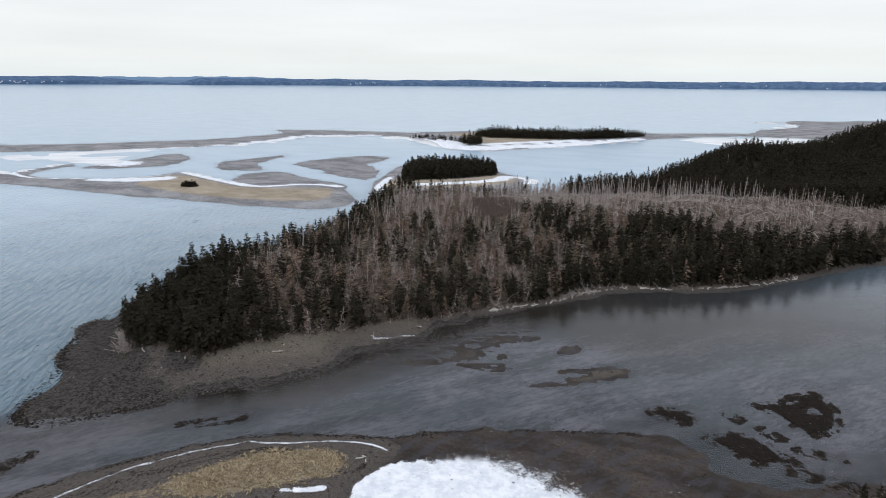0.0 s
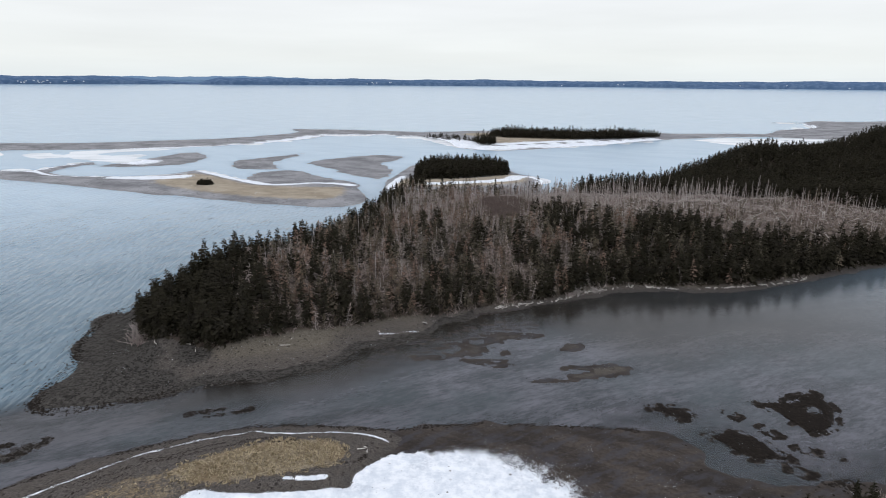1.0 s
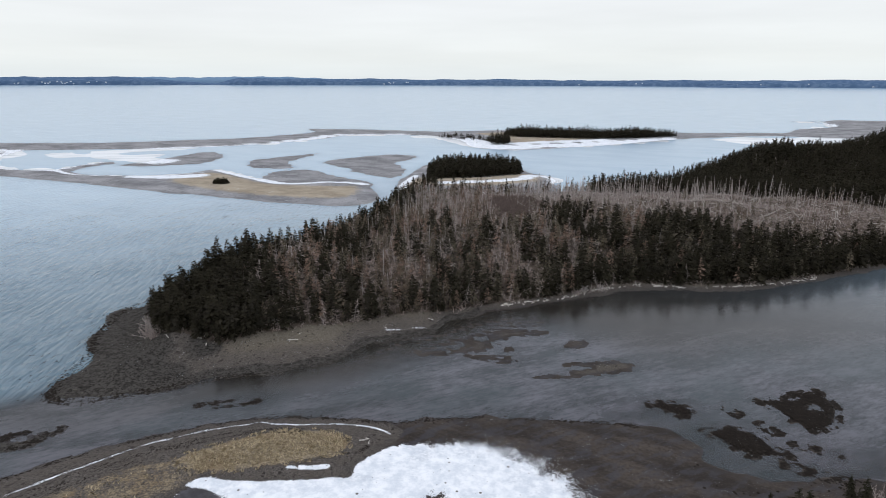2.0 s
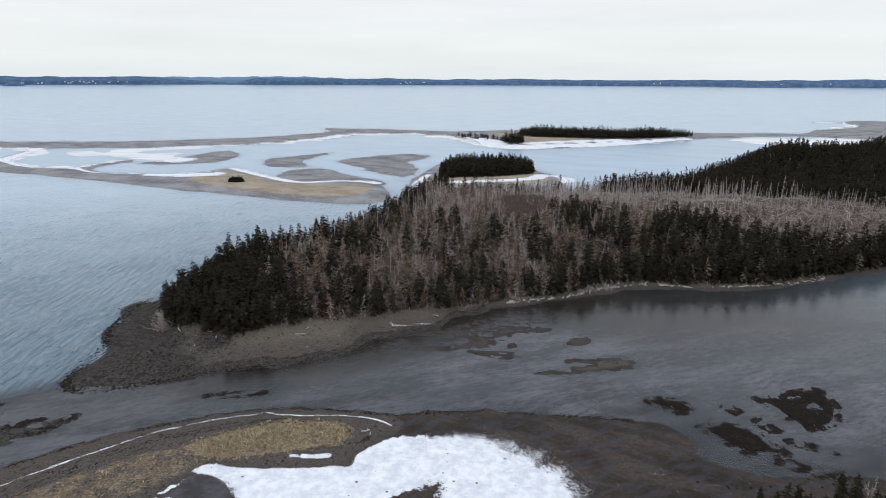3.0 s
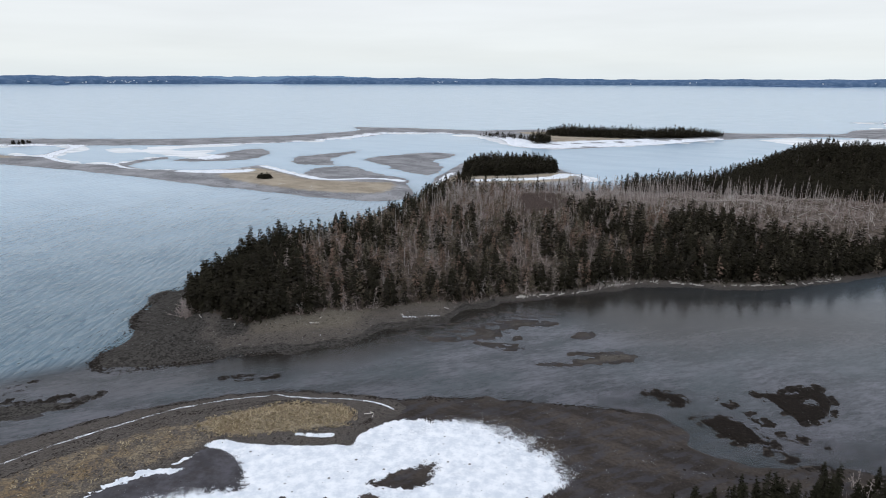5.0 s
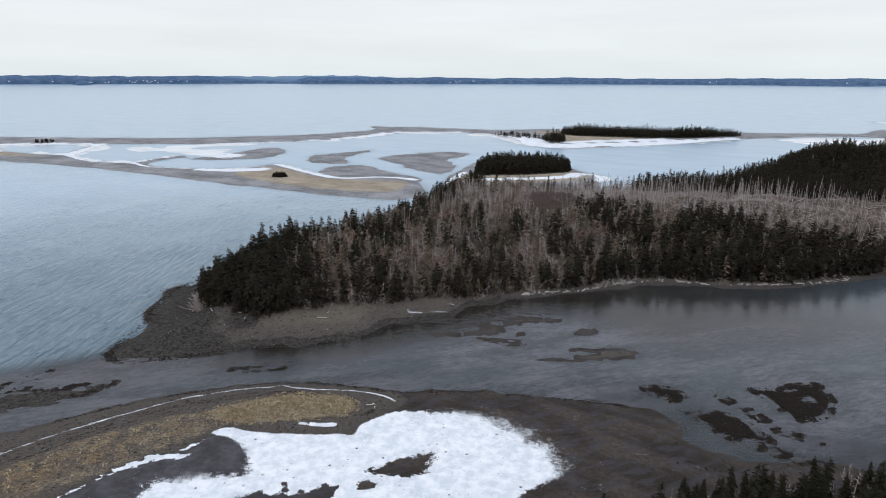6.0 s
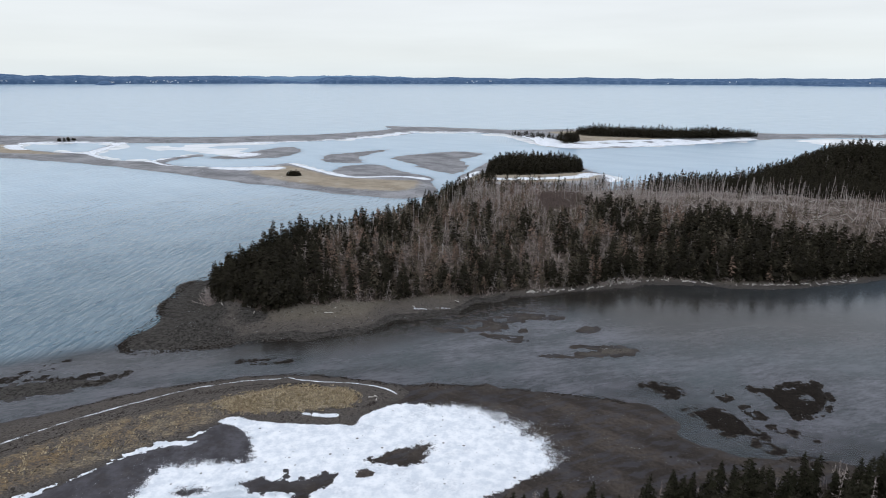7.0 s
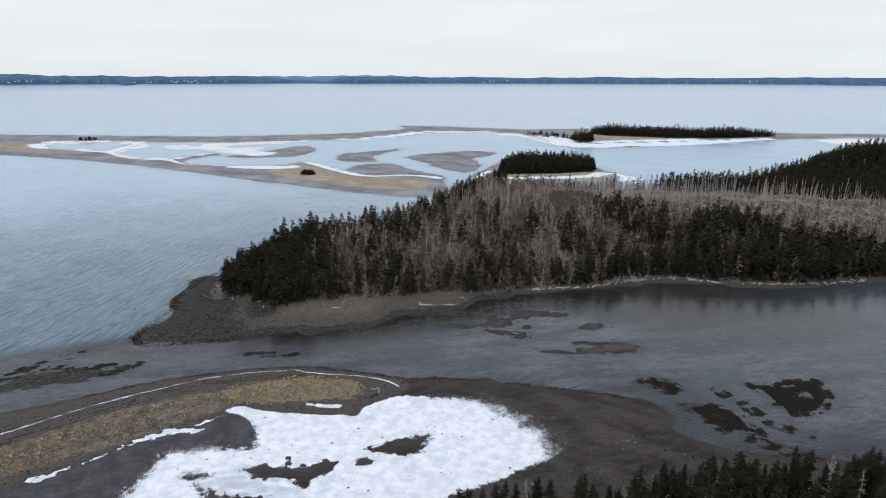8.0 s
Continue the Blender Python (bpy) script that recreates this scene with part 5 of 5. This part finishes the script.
# ---------------------------------------------------------------- shore
def build_shore():
    stones = [stone(500 + i, 0.45 + 0.08 * i) for i in range(6)]
    weeds = [stone(520 + i, 0.3) for i in range(5)]
    # boulders over the rocky point
    x, y, rng = grid_points(-122, -66, 122, 212, 0.95, 31)
    tip = area([(-103.5, 128), (-109, 153), (-116, 165), (-117, 205), (-95, 172), (-86, 160), (-72, 150), (-66, 142), (-84, 132), (-94, 127)], x, y, 40)
    shore_d = area(HEADLAND, x, y, 40)
    keep = (tip > -5) & (rng.uniform(0, 1, x.shape) < 0.5 + 0.8 * smooth(np.abs(shore_d - 0.5), 5, 1) * (1 - 0.75 * (shore_d < -1.5)))
    r = rows_at(x[keep], y[keep], rng, 0.16, 0.7, (0.7, 1.2), 0.05)
    big = rng.uniform(0, 1, len(r)) < 0.06
    r[big, 4] *= 1.7
    r = r[r[:, 2] > -0.45]
    scatter("boulders", stones, r, [M_STONE], "weed-darkened boulders strewn over the rocky point", "rocks", 0.0)
    rng = np.random.RandomState(39)
    line = curve([(-60, 144), (-84, 132.5), (-95, 127.5), (-104, 128.5), (-107.5, 136), (-109.5, 153), (-115.5, 166), (-118.5, 190), (-112, 206)], False, 40)
    p = line[rng.randint(len(line), size=1700)] + rng.normal(0, 1.0, (1700, 2))
    r = rows_at(p[:, 0], p[:, 1], rng, 0.25, 0.75, (0.6, 1.1), 0.03)
    r[:, 2] = np.maximum(r[:, 2], -0.1)
    scatter("boulders", stones, r, [M_WEED], "black weed-covered boulders along the waterline of the point", "rocks", 0.0)
    p = np.stack([rng.uniform(-128, -108, 90), rng.uniform(118, 200, 90)], -1)
    p = p[area(HEADLAND, p[:, 0], p[:, 1], 60) < -1]
    r = rows_at(p[:, 0], p[:, 1], rng, 0.25, 0.7, (0.6, 1.1), 0)
    r[:, 2] = -0.05
    scatter("boulders", stones, r, [M_WEED], "dark boulders just breaking the water off the point", "rocks", 0.0)
    x, y, rng = grid_points(-68, 30, 135, 205, 1.5, 32)
    a = area(HEADLAND, x, y, 60)
    keep = (a > -0.5) & (area(WOODS, x, y, 60) < 0) & (rng.uniform(0, 1, x.shape) < 0.4)
    scatter("stones", stones, rows_at(x[keep], y[keep], rng, 0.12, 0.4, (0.7, 1.1), 0.03), [M_STONE], "small dark stones on the gravel beach", "rocks", 0.0)
    # rockweed on the tidal flat
    x, y, rng = grid_points(-124, 96, 92, 150, 0.62, 33)
    w = elevation(x, y)[1]["weed"] + 0.5 * ripple(x, y, 6, 61) + 0.5 * ripple(x, y, 2.6, 69)
    keep = (w > -0.2) | ((w > -6) & (rng.uniform(0, 1, x.shape) < 0.02) & (ripple(x, y, 9, 62) > 0.2))
    scatter("rockweed", weeds, rows_at(x[keep], y[keep], rng, 0.35, 1.0, (0.5, 1.1), 0.05), [M_WEED], "black rockweed over stones on the tidal flat", "seaweed", 0.0)
    x, y, rng = grid_points(44, 100, 92, 128, 1.3, 34)
    keep = (rng.uniform(0, 1, x.shape) < 0.26) & (ripple(x, y, 14, 63) > -0.3) & (area(SOUTH, x, y, 60) < -1)
    r = rows_at(x[keep], y[keep], rng, 0.2, 0.8, (0.4, 0.9), 0)
    r[:, 2] = np.maximum(r[:, 2], -0.06)
    scatter("rockweed", weeds, r, [M_WEED], "loose black weed clumps in the shallows", "seaweed", 0.0)
    x, y, rng = grid_points(-60, 60, 84, 128, 1.1, 41)
    keep = (area(FLAT, x, y, 40) > 0.5) & (area(SPIT, x, y, 40) < -0.5) & (area(SOUTH, x, y, 40) < -1) & (rng.uniform(0, 1, x.shape) < 0.05 + 0.3 * smooth(ripple(x, y, 17, 42), 0.2, 1.2) * smooth(y, 112, 124))
    scatter("stones", stones, rows_at(x[keep], y[keep], rng, 0.1, 0.3, (0.6, 1.0), 0.02), [M_WEED], "small dark stones lying on the tidal mud", "rocks", 0.0)
    line = curve([(-95, 127.2), (-84, 132), (-68, 141), (-51, 146), (-36, 156), (-31, 164), (-15, 175), (-2, 191)], False, 40)
    rng = np.random.RandomState(43)
    p = line[rng.randint(len(line), size=2200)] + rng.normal(0, 1.1, (2200, 2))
    p = p[ripple(p[:, 0], p[:, 1], 15, 44) > -0.55]
    r = rows_at(p[:, 0], p[:, 1], rng, 0.15, 0.5, (0.4, 0.9), 0)
    r[:, 2] = np.maximum(r[:, 2], -0.04)
    scatter("rockweed", weeds, r, [M_WEED], "black weed and stones along the beach's waterline", "seaweed", 0.0)
    # wrack along the spit and the edge of the mud
    line = curve([(-97, 92), (-78, 109), (-53, 122.3), (-37, 124.3), (-21, 123.5), (0.5, 127), (22, 127), (36, 126)], False, 40)
    rng = np.random.RandomState(35)
    p = line[rng.randint(len(line), size=1500)] + rng.normal(0, 0.55, (1500, 2))
    keep = ripple(p[:, 0], p[:, 1], 16, 64) > -0.4 - 0.5 * smooth(p[:, 0], -60, -40)
    p = p[keep]
    r = rows_at(p[:, 0], p[:, 1], rng, 0.2, 0.65, (0.4, 0.9), 0)
    r[:, 2] = np.maximum(r[:, 2], -0.03)
    scatter("rockweed", weeds, r, [M_WEED], "black wrack washed up along the spit's edge", "seaweed", 0.0)
    line = curve([(-100, 66), (-88, 86), (-74, 102), (-58, 111), (-45, 117.5), (-30, 118.5), (-23, 115), (-24, 111)], False, 40)
    p = line[rng.randint(len(line), size=900)] + rng.normal(0, 0.3, (900, 2))
    keep = ripple(p[:, 0], p[:, 1], 12, 65) > -0.2
    scatter("rockweed", weeds, rows_at(p[keep, 0], p[keep, 1], rng, 0.12, 0.38, (0.3, 0.7), 0), [M_WEED], "dry dark wrack line beside the marsh grass", "seaweed", 0.0)
    for i, (shift, count) in enumerate(((-1.6, 700), (2.6, 900), (4.2, 700))):
        base = [(-106, 62), (-95.5, 76.7), (-91.5, 82), (-85.5, 90.4), (-78, 99.7), (-69, 108.4), (-57.5, 115.9), (-48.9, 119), (-40, 119)]
        line = curve([(a + 0.6 * shift, b - 0.8 * shift) for a, b in base], False, 50)
        p = line[rng.randint(len(line), size=count)] + rng.normal(0, 0.28, (count, 2))
        keep = ripple(p[:, 0], p[:, 1], 10, 90 + i) > -0.5
        scatter("rockweed", weeds, rows_at(p[keep, 0], p[keep, 1], rng, 0.1, 0.36, (0.3, 0.7), 0), [M_WEED], "dry dark wrack lines along the gravel spit", "seaweed", 0.0)
    x, y, rng = grid_points(-110, -16, 55, 126, 1.1, 36)
    keep = (area(SPIT, x, y, 60) > 0.3) & (rng.uniform(0, 1, x.shape) < 0.55)
    scatter("stones", stones, rows_at(x[keep], y[keep], rng, 0.1, 0.34, (0.7, 1.1), 0.02), [M_STONE], "small dark stones over the gravel spit", "rocks", 0.0)
    # marsh grass on the spit
    tufts = [tuft(540 + i, 0.34 + 0.05 * i, 7) for i in range(5)]
    x, y, rng = grid_points(-108, -22, 50, 120, 0.42, 37)
    a = area([(-60, 105.5), (-48.7, 113.8), (-41, 117), (-31.5, 116.6), (-27, 113.2), (-30, 108.6), (-43.7, 104), (-55, 102)], x, y, 60) + 0.6 * ripple(x, y, 4, 66)
    b = area([(-110, 48), (-91.5, 72), (-86, 81), (-79, 90), (-70.5, 98), (-59.5, 105), (-55, 102), (-58, 97), (-64, 89), (-71, 80), (-78, 72),
              (-85, 64), (-100, 40)], x, y, 60)
    keep = ((a > 0) & (rng.uniform(0, 1, x.shape) < 0.85)) | ((b > 0) & (ripple(x, y, 11, 67) + 0.7 * ripple(x, y, 3, 68) > 0.1) & (rng.uniform(0, 1, x.shape) < 0.22))
    scatter("marsh_grass", tufts, rows_at(x[keep], y[keep], rng, 0.6, 1.2), [M_GRASS], "straw-coloured dead marsh grass on the spit", "grass", 0.1)
    # bare bushes at the end of the wood
    for i, (bx, by, s) in enumerate(((-96, 162, 2.1), (-98, 167, 1.9), (-94, 159.5, 1.5), (-101, 172, 1.6), (-97.5, 165, 2.2), (38, 217, 1.5), (35, 214, 1.1), (45, 219, 1.2), (-30, 186, 1.1), (-60, 169, 1.2))):
        ob = new("bare_bush", None)
        part("stem_tangle", brush(560 + i, 2.6, 34), [M_DEAD if i % 2 else M_TWIG], ob)
        tagged(ob, "grey leafless bush at the edge of the spruces", "shrub", "bare bushes by the shore")
        ob.matrix_basis = pose(bx, by, float(height([bx], [by])[0]) - 0.1, 0, 0, 50 * i) @ Matrix.Scale(s, 4)
    # driftwood under the trees
    edge = curve([(8, 201), (14, 203.6), (31, 211), (45, 220.4), (61, 226), (78, 225), (94, 227), (112, 232), (132, 241)], False, 12)
    rng = random.Random(38)
    for i in range(130):
        k = rng.randrange(len(edge) - 1)
        p = edge[k] + (edge[k + 1] - edge[k]) * rng.random()
        along = math.degrees(math.atan2(*(edge[k + 1] - edge[k])[::-1]))
        ob = new("driftwood_log", None)
        split_parts(("trunk", "branch_stubs"), log(600 + i, rng.uniform(0.8, 2.3), rng.uniform(0.11, 0.2), 3), [M_DRIFT, M_DRIFT], ob)
        tagged(ob, "bleached driftwood log on the narrow shore", "driftwood", "driftwood under the trees")
        q = p + np.array((rng.uniform(-0.8, 0.8), rng.uniform(-1.0, 0.6)))
        ob.matrix_basis = pose(q[0], q[1], float(height([q[0]], [q[1]])[0]) - 0.02, 0, 0, along + rng.choice((0, 30, 45, -40, 70, 90)) + rng.uniform(-15, 15))
    for i, (lx, ly, turn, size) in enumerate(((-24.2, 114.6, 20, 1.6), (-22.8, 114.0, 95, 1.0), (-23.4, 115.1, -30, 0.8))):
        ob = new("driftwood_log", None)
        split_parts(("trunk", "branch_stubs"), log(700 + i, size, 0.14, 2), [M_DRIFT, M_DRIFT], ob)
        tagged(ob, "bleached driftwood piece on the tip of the spit", "driftwood", "driftwood on the spit")
        ob.matrix_basis = pose(lx, ly, float(height([lx], [ly])[0]), 0, 0, turn)
    for i in range(7):
        k = rng.random()
        q = (-88 + 70 * k + rng.uniform(-3, 3), 157.5 + 27 * k * k + rng.uniform(-2, 1))
        ob = new("driftwood_log", None)
        split_parts(("trunk", "branch_stubs"), log(680 + i, rng.uniform(1.2, 3.0), 0.12, 4), [M_DRIFT, M_DRIFT], ob)
        tagged(ob, "bleached driftwood log on the gravel beach", "driftwood", "driftwood on the beach")
        ob.matrix_basis = pose(q[0], q[1], float(height([q[0]], [q[1]])[0]), 0, 0, rng.uniform(0, 180))


build_shore()
